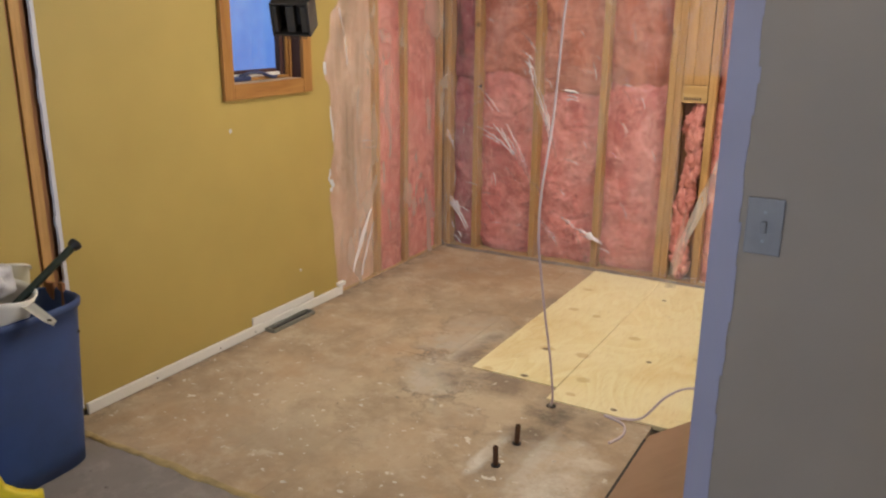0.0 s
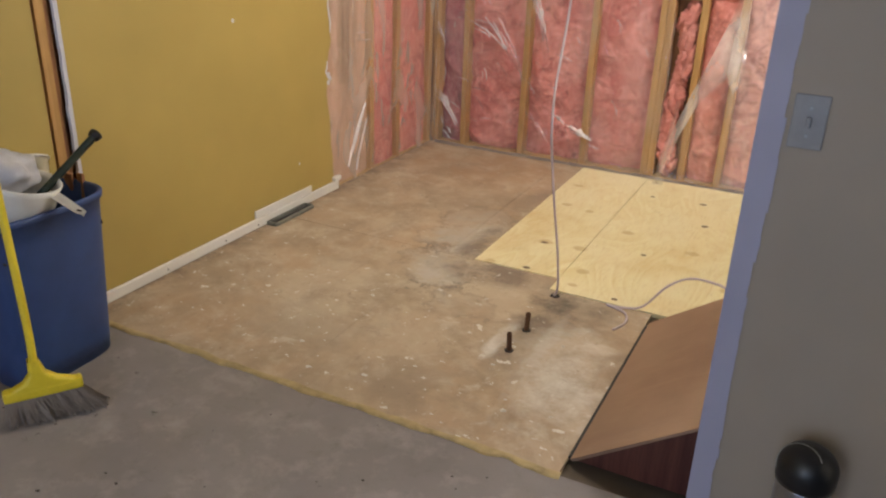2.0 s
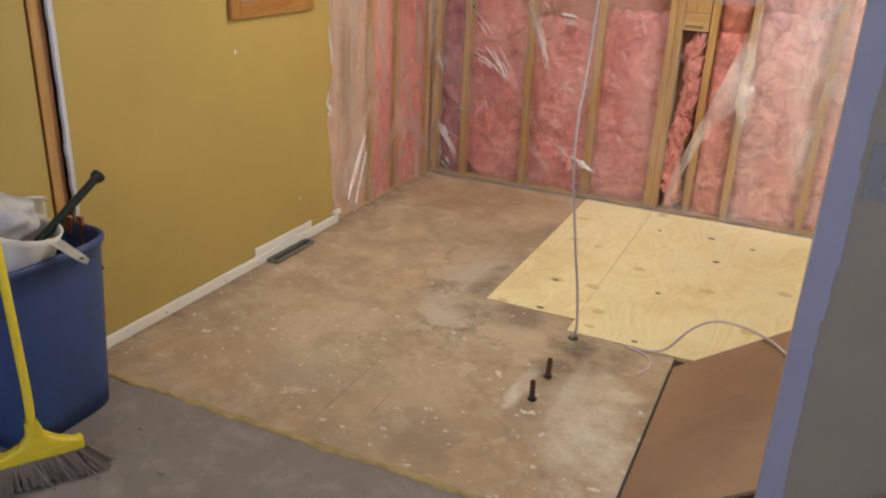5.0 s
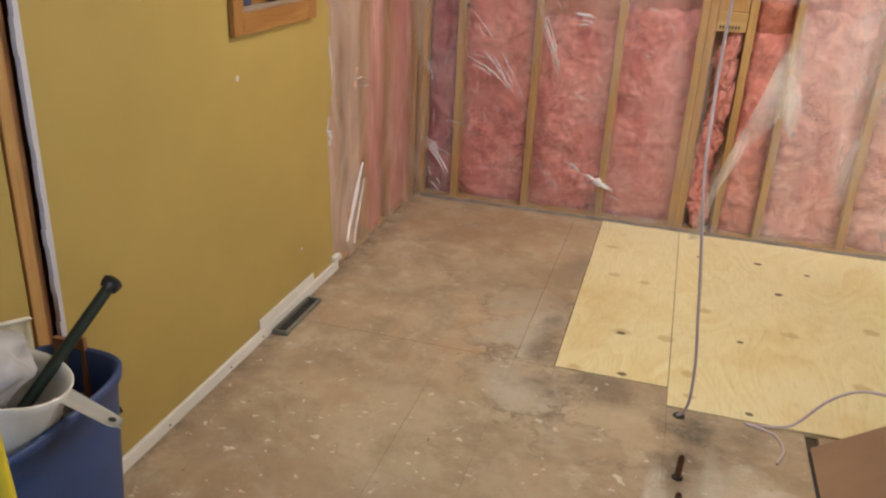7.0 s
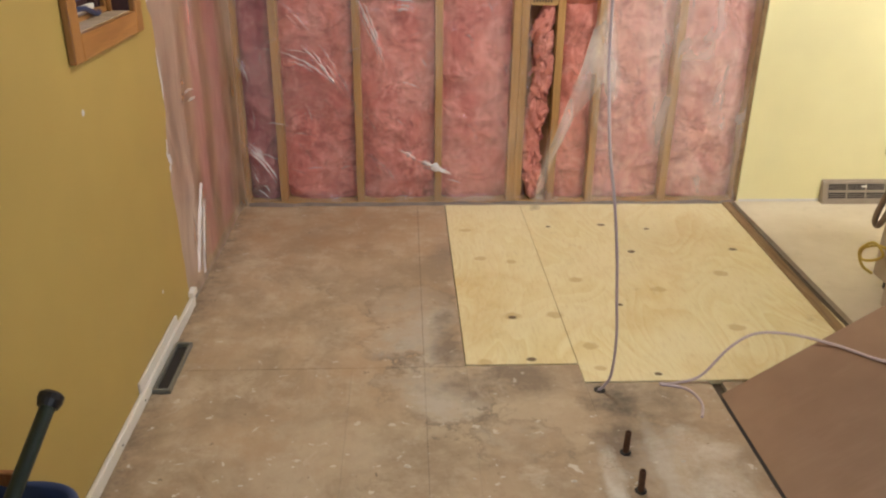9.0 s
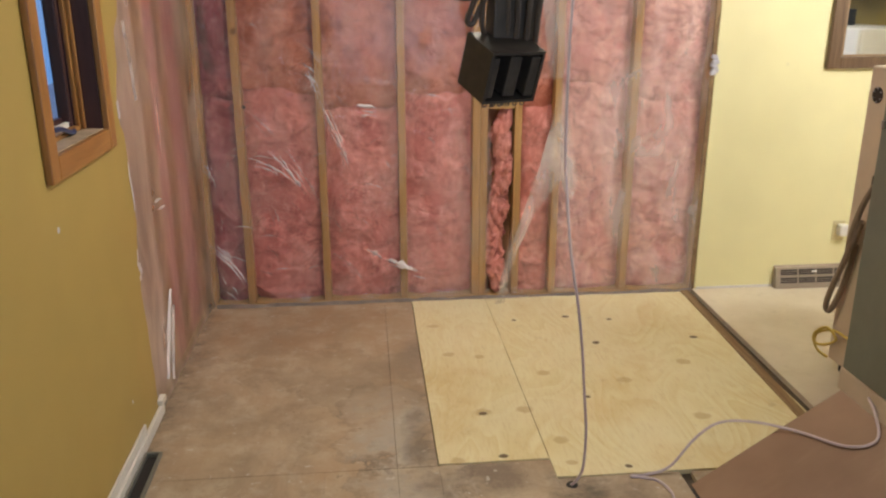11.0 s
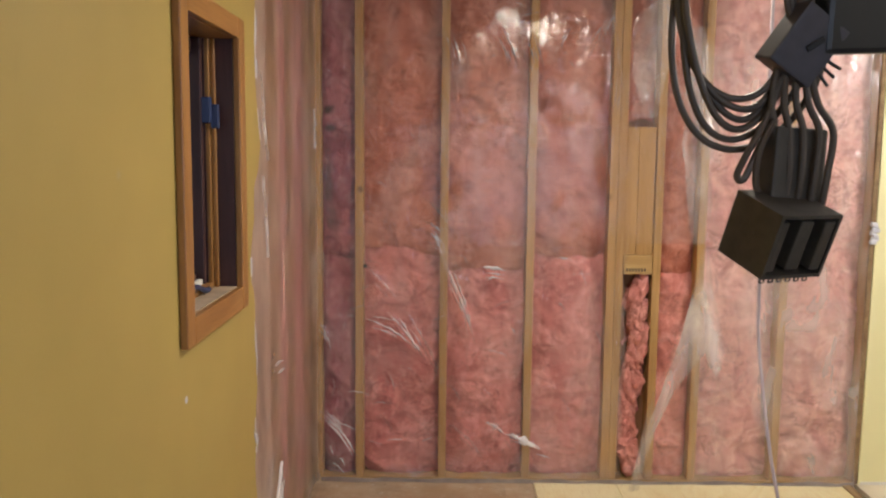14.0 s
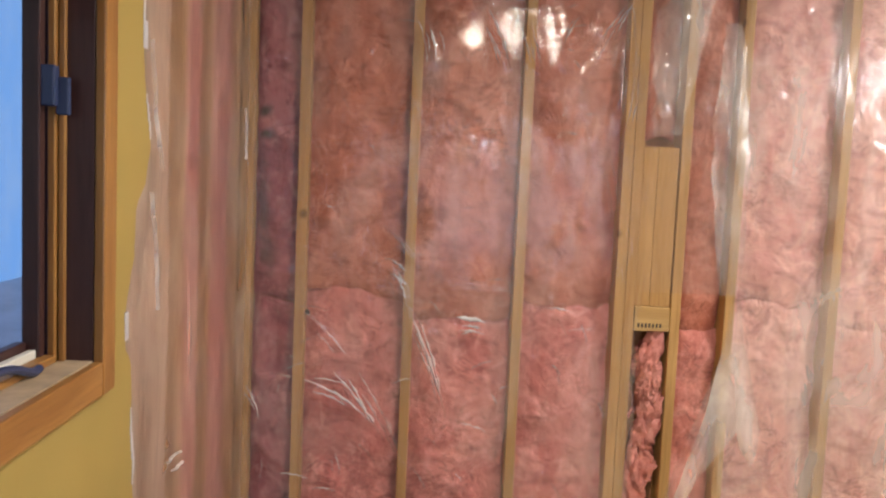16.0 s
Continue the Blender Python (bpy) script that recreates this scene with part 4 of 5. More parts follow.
# loose torn wool in the open bay
bm = bmesh.new()
random.seed(4)
for i in range(110):
    z = 0.05 + 0.96 * random.random()
    lean = 0.5 + 0.5 * nz(z * 3, 6.0)
    cx, r = -1.045 + 0.085 * lean + random.uniform(-0.03, 0.03), random.uniform(0.012, 0.030)
    tilt, long = random.uniform(-0.5, 0.5), random.uniform(1.2, 2.6)
    own = bmesh.new()
    bmesh.ops.create_icosphere(own, subdivisions=3, radius=1)
    for v in own.verts:
        f = 1 + 0.7 * nz(v.co.x * 1.9 + i, v.co.y * 1.9, v.co.z * 1.9) + 0.4 * nz(v.co.x * 6 + i, v.co.y * 6, v.co.z * 6)
        dz = v.co.z * r * f * long
        v.co = Vector((min(max(cx + v.co.x * r * f + dz * tilt, -1.062), -0.93), FY + 0.035 + random.uniform(0, 0.002) + 0.03 * nz(i, 4.0) + v.co.y * r * f, z + dz))
    join(bm, own)
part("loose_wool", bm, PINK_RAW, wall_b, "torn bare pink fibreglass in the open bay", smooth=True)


# the film over the wall, torn open in one bay
FOLDS_LOW = ((-2.180, 0.835, -1.990, 0.585, 0.016), (-2.290, 0.805, -2.040, 0.655, 0.009), (-2.090, 0.835, -1.920, 0.515, 0.012), (-1.990, 1.235, -1.920, 1.085, 0.008),
             (-1.920, 1.085, -1.760, 0.665, 0.015), (-1.900, 1.015, -1.800, 0.715, 0.007), (-2.500, 0.775, -2.450, 0.655, 0.008), (-2.510, 0.350, -2.320, 0.110, 0.014),
             (-2.480, 0.350, -2.380, 0.210, 0.009), (-1.880, 0.290, -1.720, 0.120, 0.013), (-1.590, 0.210, -1.440, 0.170, 0.018), (-1.730, 1.005, -1.630, 0.995, 0.010), (-2.290, 1.055, -2.140, 0.905, 0.005))
FOLDS_TOP = ((-2.060, 1.405, -1.900, 1.255, 0.007), (-1.670, 2.175, -1.580, 1.965, 0.012), (-1.580, 2.205, -1.480, 2.225, 0.010), (-1.520, 2.135, -1.470, 1.965, 0.014), (-1.410, 1.995, -1.330, 2.185, 0.010), (-1.270, 2.015, -1.140, 2.235, 0.008),
             (-1.150, 2.205, -1.160, 1.735, 0.010), (-1.690, 1.745, -1.600, 1.745, 0.010), (-1.430, 1.745, -1.320, 1.745, 0.011), (-1.780, 1.175, -1.530, 1.155, 0.004), (-1.890, 2.125, -1.850, 1.955, 0.009), (-1.210, 1.705, -1.150, 1.375, 0.006), (-1.960, 1.865, -1.900, 1.795, 0.008))


def film_sheet(x0, x1, nu, nv, seed, hole):
    """Grid of film with pulled folds; each fold runs from one point to another with a height."""
    xs, zs = np.linspace(x0, x1, nu + 1), np.linspace(0.008, CEIL - 0.022, nv + 1)
    X, Z = np.meshgrid(xs, zs, indexing="ij")
    rng_folds = random.Random(seed)
    folds = list(FOLDS_LOW) + list(FOLDS_TOP)
    for _ in range(70):
        fx, fz = rng_folds.uniform(x0, x1), rng_folds.uniform(0.1, 2.35)
        ang, ln = rng_folds.gauss(-1.1, 0.7), rng_folds.uniform(0.03, 0.14)
        folds.append((fx, fz, fx + ln * math.cos(ang), fz + ln * math.sin(ang), rng_folds.uniform(0.002, 0.006)))
    out = np.zeros_like(X)
    for fx, fz, gx, gz, hgt in folds:
        dx, dz = gx - fx, gz - fz
        ln = math.hypot(dx, dz)
        s = ((X - fx) * dx + (Z - fz) * dz) / ln ** 2
        bend = 0.05 * ln * np.sin(np.pi * np.clip(s, 0, 1))
        q = ((X - fx) * dz - (Z - fz) * dx) / ln - bend
        out += hgt * np.exp(-(q / (0.009 + 0.011 * np.clip(s, 0, 1))) ** 2) * np.clip(1 - np.abs(2 * s - 1), 0, 1) ** 0.7
    verts = []
    for a in range(nu + 1):
        for c in range(nv + 1):
            x, z = float(xs[a]), float(zs[c])
            low = max(0, 1 - z / 0.06)
            y = BY - 0.004 + 0.012 * nz(x * 1.9, z * 0.9, 5) + 0.0015 * nz(x * 8 + z * 4, z * 4.5, 8)
            verts.append((x, min(y, BY + 0.006) - float(out[a, c]) - 0.018 * low * (0.6 + 0.5 * nz(x * 6, 1)), z))
    faces = []
    for a in range(nu):
        for c in range(nv):
            if hole((xs[a] + xs[a + 1]) / 2, (zs[c] + zs[c + 1]) / 2):
                continue
            p = a * (nv + 1) + c
            faces.append((p, p + nv + 1, p + nv + 2, p + 1))
    bm = bmesh.new()
    me = bpy.data.meshes.new("film")
    me.from_pydata(verts, [], faces)
    bm.from_mesh(me)
    bpy.data.meshes.remove(me)
    bmesh.ops.delete(bm, geom=[v for v in bm.verts if not v.link_faces], context="VERTS")
    return bm


TEAR = ((1.18, -0.690), (1.15, -0.705), (0.966, -0.745), (0.746, -0.815), (0.489, -0.906), (0.248, -0.976), (0.0, -1.022))
HANG = ((1.18, 5.240), (0.966, 5.190), (0.746, 5.130), (0.489, 5.110), (0.248, 5.120), (0.0, 5.150))


def torn(x, z):
    return z < 1.172 + 0.006 * nz(x * 20, 3.0) and -1.05 + 0.02 * nz(z * 6, 2.2) < x < between(TEAR, z) + 0.03


film_main = tagged(part("plastic_sheet", film_sheet(-2.525, -0.70, 330, 300, 3, torn), FILM, smooth=True), "wrinkled clear plastic vapour barrier over pink insulation, torn open", "plastic sheet", "vapour barrier")
tagged(part("plastic_sheet", film_sheet(-0.704, 0.092, 130, 240, 5, lambda x, z: False if z > 1.175 else torn(x, z)), FILM_MILKY, smooth=True), "milky wrinkled plastic vapour barrier beside the painted drywall", "plastic sheet", "vapour barrier")


# slivers where the film is pulled into folds, their glints put into milky white
def crease(x0, z0, x1, z1, width, seed):
    ln = math.hypot(x1 - x0, z1 - z0)
    dx, dz = (x1 - x0) / ln, (z1 - z0) / ln

    def at(u, v):
        w = width * math.sin(math.pi * min(1, v * 0.98 + 0.01)) ** 1.3 * max(0.15, 0.7 + 0.9 * nz(v * 9, seed * 1.7))
        off = (u - 0.5) * w + 0.06 * ln * math.sin(math.pi * v) * (1 if seed % 2 else 0.5) + 0.004 * nz(v * 9, seed, 3)
        return (x0 + dx * ln * v - dz * off, BY - 0.030 - 0.010 * math.sin(math.pi * u) - 0.002 * nz(v * 6, seed), z0 + dz * ln * v + dx * off)
    return sheet(at, 4, 24)


crng = random.Random(8)
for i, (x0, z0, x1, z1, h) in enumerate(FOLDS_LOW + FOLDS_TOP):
    part("fold", crease(x0, z0, x1, z1, h * 1.15, i), FOLD_GLINT, film_main, smooth=True)
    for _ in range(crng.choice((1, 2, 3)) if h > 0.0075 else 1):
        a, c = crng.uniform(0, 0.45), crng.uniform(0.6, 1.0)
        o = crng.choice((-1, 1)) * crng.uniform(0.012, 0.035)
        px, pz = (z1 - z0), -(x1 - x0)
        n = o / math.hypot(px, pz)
        part("fold", crease(x0 + (x1 - x0) * a + px * n, z0 + (z1 - z0) * a + pz * n, x0 + (x1 - x0) * c + px * n * crng.uniform(-0.4, 1.3), z0 + (z1 - z0) * c + pz * n * crng.uniform(-0.4, 1.3), h * crng.uniform(0.5, 1.1), i + 40), FOLD_GLINT, film_main, smooth=True)


# broad puckers and many short wrinkles, with painted-in white glints
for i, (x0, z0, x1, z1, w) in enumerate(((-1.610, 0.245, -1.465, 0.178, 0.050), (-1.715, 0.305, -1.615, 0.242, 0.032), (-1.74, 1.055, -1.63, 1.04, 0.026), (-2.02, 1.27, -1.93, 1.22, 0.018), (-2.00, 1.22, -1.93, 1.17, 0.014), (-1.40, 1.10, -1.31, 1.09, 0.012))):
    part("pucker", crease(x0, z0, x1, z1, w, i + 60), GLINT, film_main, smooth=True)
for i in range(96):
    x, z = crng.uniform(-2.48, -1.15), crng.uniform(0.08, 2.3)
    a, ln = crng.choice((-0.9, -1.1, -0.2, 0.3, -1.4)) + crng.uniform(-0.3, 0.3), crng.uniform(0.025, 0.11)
    part("wrinkle", crease(x, z, x + ln * math.cos(a), z + ln * math.sin(a), crng.uniform(0.002, 0.006), i + 80), FOLD_GLINT, film_main, smooth=True)


# dirty hem of the film on the floor
def hem(u, v):
    x = -2.50 + 2.58 * u
    return (x, BY - 0.034 - 0.012 * nz(x * 7, 2) - 0.012 * (1 - v), 0.0015 + v * (0.012 + 0.016 * abs(nz(x * 5, 9))))


part("hem", sheet(hem, 160, 2), plain("dirty_film_hem", (0.24, 0.19, 0.16), 0.6, 0, 9, 0.5), film_main, "grey dirty hem of the plastic on the floor", smooth=True)


def hung_strip(top, left, right, ahead, seed):
    """A strip of film between two edges, hanging in front of the wall."""
    def at(u, v):
        z = top * (1 - v) + (0.004 if left[-1][0] == 0.0 else left[-1][0]) * v
        x0, x1 = between(left, z) + 0.004 * nz(z * 9, seed), between(right, z) + 0.004 * nz(z * 8, seed + 3)
        y = between(HANG, z) - between(ahead, z) - 0.010 * nz(u * 2, z * 5, seed) - 0.012 * math.sin(math.pi * u)
        return (x0 + (x1 - x0) * u, y, z)
    return sheet(at, 18, 90)


flap_ob = tagged(part("plastic_flap", hung_strip(1.172, TEAR, ((1.172, -0.675), (0.88, -0.655), (0.72, -0.672), (0.62, -0.745), (0.50, -0.838), (0.30, -0.922), (0.10, -0.965), (0.0, -0.975)), ((1.172, 0.0), (0.0, 0.0)), 1), FILM_FOLD, smooth=True),
                 "torn flap of clear plastic hanging down the stud wall", "plastic flap")
part("flap_tip", hung_strip(1.0, ((1.0, -0.712), (0.70, -0.716), (0.64, -0.702), (0.578, -0.667)), ((1.0, -0.662), (0.70, -0.630), (0.62, -0.646), (0.578, -0.663)), ((1.0, 0.012), (0.70, 0.040), (0.578, 0.055)), 5), FILM_FOLD, flap_ob, "pointed tip of the torn plastic", smooth=True)
part("flap_foot", hung_strip(0.50, ((0.50, -0.945), (0.25, -0.988), (0.0, -1.034)), ((0.50, -0.941), (0.25, -0.955), (0.0, -0.998)), ((0.50, 0.012), (0.0, 0.012)), 9), FILM_FOLD, flap_ob, smooth=True)


def upper_fold(u, v):
    a = Vector((-0.82, BY - 0.02, 2.38)).lerp(Vector((-1.07, BY - 0.02, 2.20)), u)
    b = Vector((-0.95, BY - 0.02, 1.76)).lerp(Vector((-1.05, BY - 0.02, 1.75)), u)
    p = a.lerp(b, v)
    p.y -= 0.02 * abs(nz(u * 6, v * 5)) + 0.01
    p.x += 0.02 * nz(u * 3, v * 6, 7)
    return p


tagged(part("plastic_flap", sheet(upper_fold, 16, 40), FILM_THIN, smooth=True), "folded torn plastic near the top of the stud wall", "plastic flap")


def bunched(u, v):
    w = 0.035 + 0.05 * math.sin(math.pi * min(1, v * 1.05)) ** 0.7 + 0.015 * nz(v * 6, 3)
    x = -0.715 - 0.06 * v + 0.018 * nz(v * 4, 8) + (u - 0.5) * 2 * w * 0.8
    return (x, BY - 0.012 - 0.018 * abs(nz(u * 5, v * 9, 2)) - 0.012 * math.sin(math.pi * u), 1.17 + 1.0 * v)


tagged(part("plastic_flap", sheet(bunched, 16, 60), FILM_BUNCH, smooth=True), "bunched milky plastic on the stud wall", "plastic flap")

# drywall right of the film
wall_r = tagged(empty("wall_back_painted"), "yellow painted drywall beside the open stud wall", "wall", kind="structure")
part("drywall", box(0.112, BY - 0.012, 0.0, 3.4, BY + 0.004, CEIL), YELLOW_LAMPLIT, wall_r)
part("edge_strip", box(0.088, BY - 0.008, 0.0, 0.1115, BY + 0.006, CEIL, 0.002), PINE_EDGE, wall_r, "brown raw edge of the cut drywall")
bm = bmesh.new()
for i in range(7):
    box(0.08 + 0.006 * (i % 3), BY - 0.03 + 0.004 * (i % 2), 1.18 + i * 0.014, 0.112 + 0.006 * ((i * 2) % 3), BY - 0.01, 1.20 + i * 0.014, 0.004, 1, bm)
part("torn_paper", bm, PRIMER, wall_r, "torn white paper on the drywall edge")
part("base_trim", box(0.12, BY - 0.018, 0.005, 0.565, BY - 0.0125, 0.018), WHITE, wall_r)

# ---- structure: partition, outer walls, ceiling ----
PY = 2.394
wall_p = tagged(empty("wall_partition"), "tan painted partition wall with a bare end strip", "wall", kind="structure")
part("face", box(-0.268, PY, 0, 1.40, PY + 0.109, CEIL), TAN, wall_p)
bm = bmesh.new()
for i in range(80):
    z = CEIL * i / 80
    w = 0.012 * nz(z * 3, 3) + 0.006 * nz(z * 21, 1)
    box(-0.293, PY - 0.003, z, -0.240 + w, PY + 0.11, z + CEIL / 80, 0, 1, bm)
part("end_strip", bm, LILAC_DAYLIT, wall_p, "unpainted white strip, daylight tint in its lilac colour, with a ragged paint edge")
ceiling = tagged(part("ceiling", box(WX - 0.12, -2.2, CEIL, 3.4, 5.5, CEIL + 0.1), CEILING), "plain white ceiling", "ceiling", kind="structure")
tagged(part("wall_south", box(WX - 0.12, -2.3, 0, 3.4, -2.2, CEIL), TAN), "plain tan wall", "wall", kind="structure")
tagged(part("wall_east", box(3.3, -2.2, 0, 3.4, 5.26, CEIL), YELLOW), "plain yellow kitchen wall", "wall", kind="structure")
# unseen frame, added to give the daylight lamp a window
hall = tagged(empty("unseen_window"), "unseen white window frame added around the hall daylight lamp", "window", kind="structure")
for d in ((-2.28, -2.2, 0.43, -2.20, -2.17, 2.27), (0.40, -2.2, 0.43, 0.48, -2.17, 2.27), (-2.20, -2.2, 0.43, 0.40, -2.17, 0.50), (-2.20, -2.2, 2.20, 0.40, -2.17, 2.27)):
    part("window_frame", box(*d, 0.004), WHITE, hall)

# ---- things: built-in sloping box ----
bulk = tagged(empty("sloping_box", -0.63, 2.48, 0), "low sloping box of brown hardboard with a dark red wooden end", "boxed ramp")


def local(ob, bm_ob):
    bm_ob.matrix_parent_inverse = Matrix.Translation(-ob.location)
    return bm_ob


RX, RZ = -0.150, 0.335
local(bulk, part("sloping_panel", prism([(-0.628, 0.0), (-0.620, 0.0), (RX, RZ - 0.010), (RX, RZ), (-0.632, 0.004)], 2.476, 3.424), HARDBOARD, bulk))
local(bulk, part("end_panel", prism([(-0.618, 0.001), (RX - 0.013, 0.001), (RX - 0.013, RZ - 0.02)], 2.482, 2.496), REDWOOD, bulk, "dark red veneered end board"))
local(bulk, part("end_panel", prism([(-0.618, 0.001), (RX - 0.013, 0.001), (RX - 0.013, RZ - 0.02)], 3.404, 3.418), REDWOOD, bulk))
local(bulk, part("back_panel", box(RX - 0.012, 2.478, 0.001, RX, 3.422, RZ - 0.011, 0.001), HARDBOARD, bulk))
# solid dark strip in place of the shade in the foot gap
local(bulk, part("shadow_gap", box(-0.642, 2.49, -0.003, -0.631, 3.40, 0.0022), SLOT, bulk, "dark strip standing in for the shaded gap along the foot"))

# ---- things: switch, heater grilles, outlet ----
sw = tagged(empty("light_switch", -0.194, PY, 1.087), "grey light switch plate on the tan wall", "light switch")


def under_parent(ob, parent):
    ob.matrix_parent_inverse = Matrix.Translation(-parent.location)
    return ob


under_parent(part("plate", box(-0.228, PY - 0.007, 1.030, -0.159, PY - 0.0005, 1.144, 0.003, 2), SWITCH, sw), sw)
under_parent(part("toggle", box(-0.199, PY - 0.017, 1.075, -0.188, PY - 0.006, 1.099, 0.003, 2), SWITCH, sw), sw)
for z in (1.058, 1.116):
    under_parent(part("screw", lathe([(0.003, 0), (0.003, 0.0015)], 10, -0.1935, 0, 0), STEEL, sw), sw).matrix_basis = Matrix.Translation((0, PY - 0.007, z)) @ pose(0, 0, 0, 90, 0, 0)

reg = tagged(empty("baseboard_register", 0.81, BY - 0.03, 0.0), "taupe metal baseboard heat register with slotted grille", "register")
RY = BY - 0.012
bm = bmesh.new()
prof = [(RY - 0.052, 0.005), (RY - 0.050, 0.018), (RY - 0.022, 0.118), (RY - 0.001, 0.128), (RY - 0.001, 0.005)]
a = [bm.verts.new((0.563, y, z)) for y, z in prof]
b = [bm.verts.new((1.023, y, z)) for y, z in prof]
bm.faces.new(a), bm.faces.new(b[::-1])
for i in range(5):
    bm.faces.new((a[i], b[i], b[(i + 1) % 5], a[(i + 1) % 5]))
bmesh.ops.recalc_face_normals(bm, faces=bm.faces)
under_parent(part("body", bm, REGISTER, reg), reg)
# dark plates stand in for the shade inside the grille slots
for row, z0 in enumerate((0.034, 0.078)):
    for c in range(4):
        x0 = 0.590 + c * 0.105
        zz = z0 + 0.016
        yy = RY - 0.050 + 0.028 * (zz - 0.018) / 0.1
        slot = part("slot", box(-0.047, -0.003, -0.015, 0.047, 0.001, 0.015), SLOT, reg)
        under_parent(slot, reg)
        slot.matrix_basis = Matrix.Translation((x0 + 0.05, yy - 0.001, zz)) @ pose(0, 0, 0, -15.6, 0, 0)
        for k in (-0.005, 0.005):
            louvre = part("louvre", box(-0.047, -0.004, k - 0.0012, 0.047, 0.0, k + 0.0012), REGISTER, reg)
            under_parent(louvre, reg)
            louvre.matrix_basis = Matrix.Translation((x0 + 0.05, yy - 0.0025, zz)) @ pose(0, 0, 0, -15.6, 0, 0)
under_parent(part("damper_lever", box(0.77, RY - 0.040, 0.095, 0.80, RY - 0.026, 0.101, 0.002), PORCELAIN, reg), reg)

outlet = tagged(empty("wall_outlet", 0.93, RY, 0.33), "wall outlet with a white plug-in adapter", "outlet")
under_parent(part("plate", box(0.875, RY - 0.006, 0.265, 0.945, RY - 0.0005, 0.379, 0.003, 2), plain("cream_outlet", (0.62, 0.55, 0.30), 0.5), outlet), outlet)
under_parent(part("adapter", box(0.893, RY - 0.055, 0.300, 0.948, RY - 0.0065, 0.365, 0.012, 3), PORCELAIN, outlet, "white plug-in adapter"), outlet)

# open floor register beside the window wall
fr = tagged(empty("floor_register", WX + 0.06, 3.66, 0.0), "open floor register duct with a grey metal rim", "floor register")
F0, F1, G0, G1 = WX + 0.018, WX + 0.078, 3.482, 3.790
# flat dark sheet stands in for the shaded inside of the duct
under_parent(part("duct", box(F0 + 0.008, G0 + 0.008, 0.001, F1 - 0.008, G1 - 0.008, 0.003), SLOT, fr), fr)
for d in ((F0, G0, F0 + 0.009, G1), (F1 - 0.009, G0, F1, G1), (F0 + 0.009, G0, F1 - 0.009, G0 + 0.009), (F0 + 0.009, G1 - 0.009, F1 - 0.009, G1)):
    under_parent(part("rim", box(d[0], d[1], 0.001, d[2], d[3], 0.020, 0.002), plain("grey_duct_metal", (0.22, 0.22, 0.19), 0.5, 0.4), fr), fr)

# ---- things: mirror ----
mir = tagged(empty("wall_mirror", 1.0, RY, 1.6), "mirror in a dark bronze moulded wooden frame", "mirror")
M0, M1, N0, N1 = 0.700, 1.28, 1.208, 1.968
under_parent(part("glass", box(M0 + 0.06, RY - 0.014, N0 + 0.055, M1 - 0.06, RY - 0.010, N1 - 0.055), MIRROR, mir), mir)
for nm, d in (("frame_side", (M0, N0, M0 + 0.066, N1)), ("frame_side", (M1 - 0.066, N0, M1, N1)), ("frame_rail", (M0 + 0.0665, N0, M1 - 0.0665, N0 + 0.06)), ("frame_rail", (M0 + 0.0665, N1 - 0.06, M1 - 0.0665, N1))):
    rail = under_parent(part(nm, box(d[0], RY - 0.030, d[1], d[2], RY - 0.0005, d[3], 0.006, 2), FRAME_WOOD, mir), mir)
for d in ((M0 + 0.0665, N0 + 0.061, M0 + 0.078, N1 - 0.061), (M1 - 0.078, N0 + 0.061, M1 - 0.0665, N1 - 0.061), (M0 + 0.078, N0 + 0.061, M1 - 0.078, N0 + 0.071), (M0 + 0.078, N1 - 0.071, M1 - 0.078, N1 - 0.061)):
    under_parent(part("inner_bead", box(d[0], RY - 0.024, d[1], d[2], RY - 0.0145, d[3], 0.003, 2), plain("bronze_bead", (0.30, 0.21, 0.13), 0.35, 0.3), mir, "lighter ribbed inner bead"), mir)

# ---- things: appliances ----
rng = tagged(empty("kitchen_range", 0.63, 3.86, 0.0), "cream enamelled range seen from its back, with cords", "range")
under_parent(part("body", box(0.312, 3.50, 0.05, 0.95, 4.24, 1.315, 0.012, 2), CREAM, rng), rng)
for x, y in ((0.36, 3.55), (0.36, 4.19), (0.9, 3.55), (0.9, 4.19)):
    under_parent(part("foot", lathe([(0.018, 0.0), (0.018, 0.05)], 14, x, y, 0.004), BLACK, rng), rng)
vent = under_parent(part("vent_hole", lathe([(0.032, 0), (0.032, 0.003), (0.024, 0.003), (0.022, 0.001)], 24), SLOT, rng, "round vent hole with screws"), rng)
vent.matrix_basis = Matrix.Translation((0.3115, 4.175, 1.205)) @ pose(0, 0, 0, 0, -90, 0)
for k in range(6):
    s = part("screw", lathe([(0.005, 0), (0.004, 0.004)], 8), STEEL, vent)
    s.matrix_basis = Matrix.Translation((0.027 * math.cos(k * 1.047), 0.027 * math.sin(k * 1.047), 0.002))
under_parent(part("bracket", box(0.290, 4.06, 0.84, 0.3115, 4.10, 0.90, 0.004), GALV, rng), rng)
under_parent(part("power_cord", tube([(0.300, 4.08, 0.87), (0.272, 4.10, 0.78), (0.262, 4.13, 0.64), (0.285, 4.16, 0.55), (0.29, 4.13, 0.66), (0.28, 4.11, 0.70), (0.262, 4.14, 0.55), (0.255, 4.20, 0.38), (0.26, 4.225, 0.30), (0.275, 4.21, 0.29), (0.29, 4.17, 0.42), (0.296, 4.14, 0.60)], 0.0125), plain("taupe_cord", (0.22, 0.16, 0.11), 0.5), rng, "thick taupe power cord hanging in a loop"), rng)
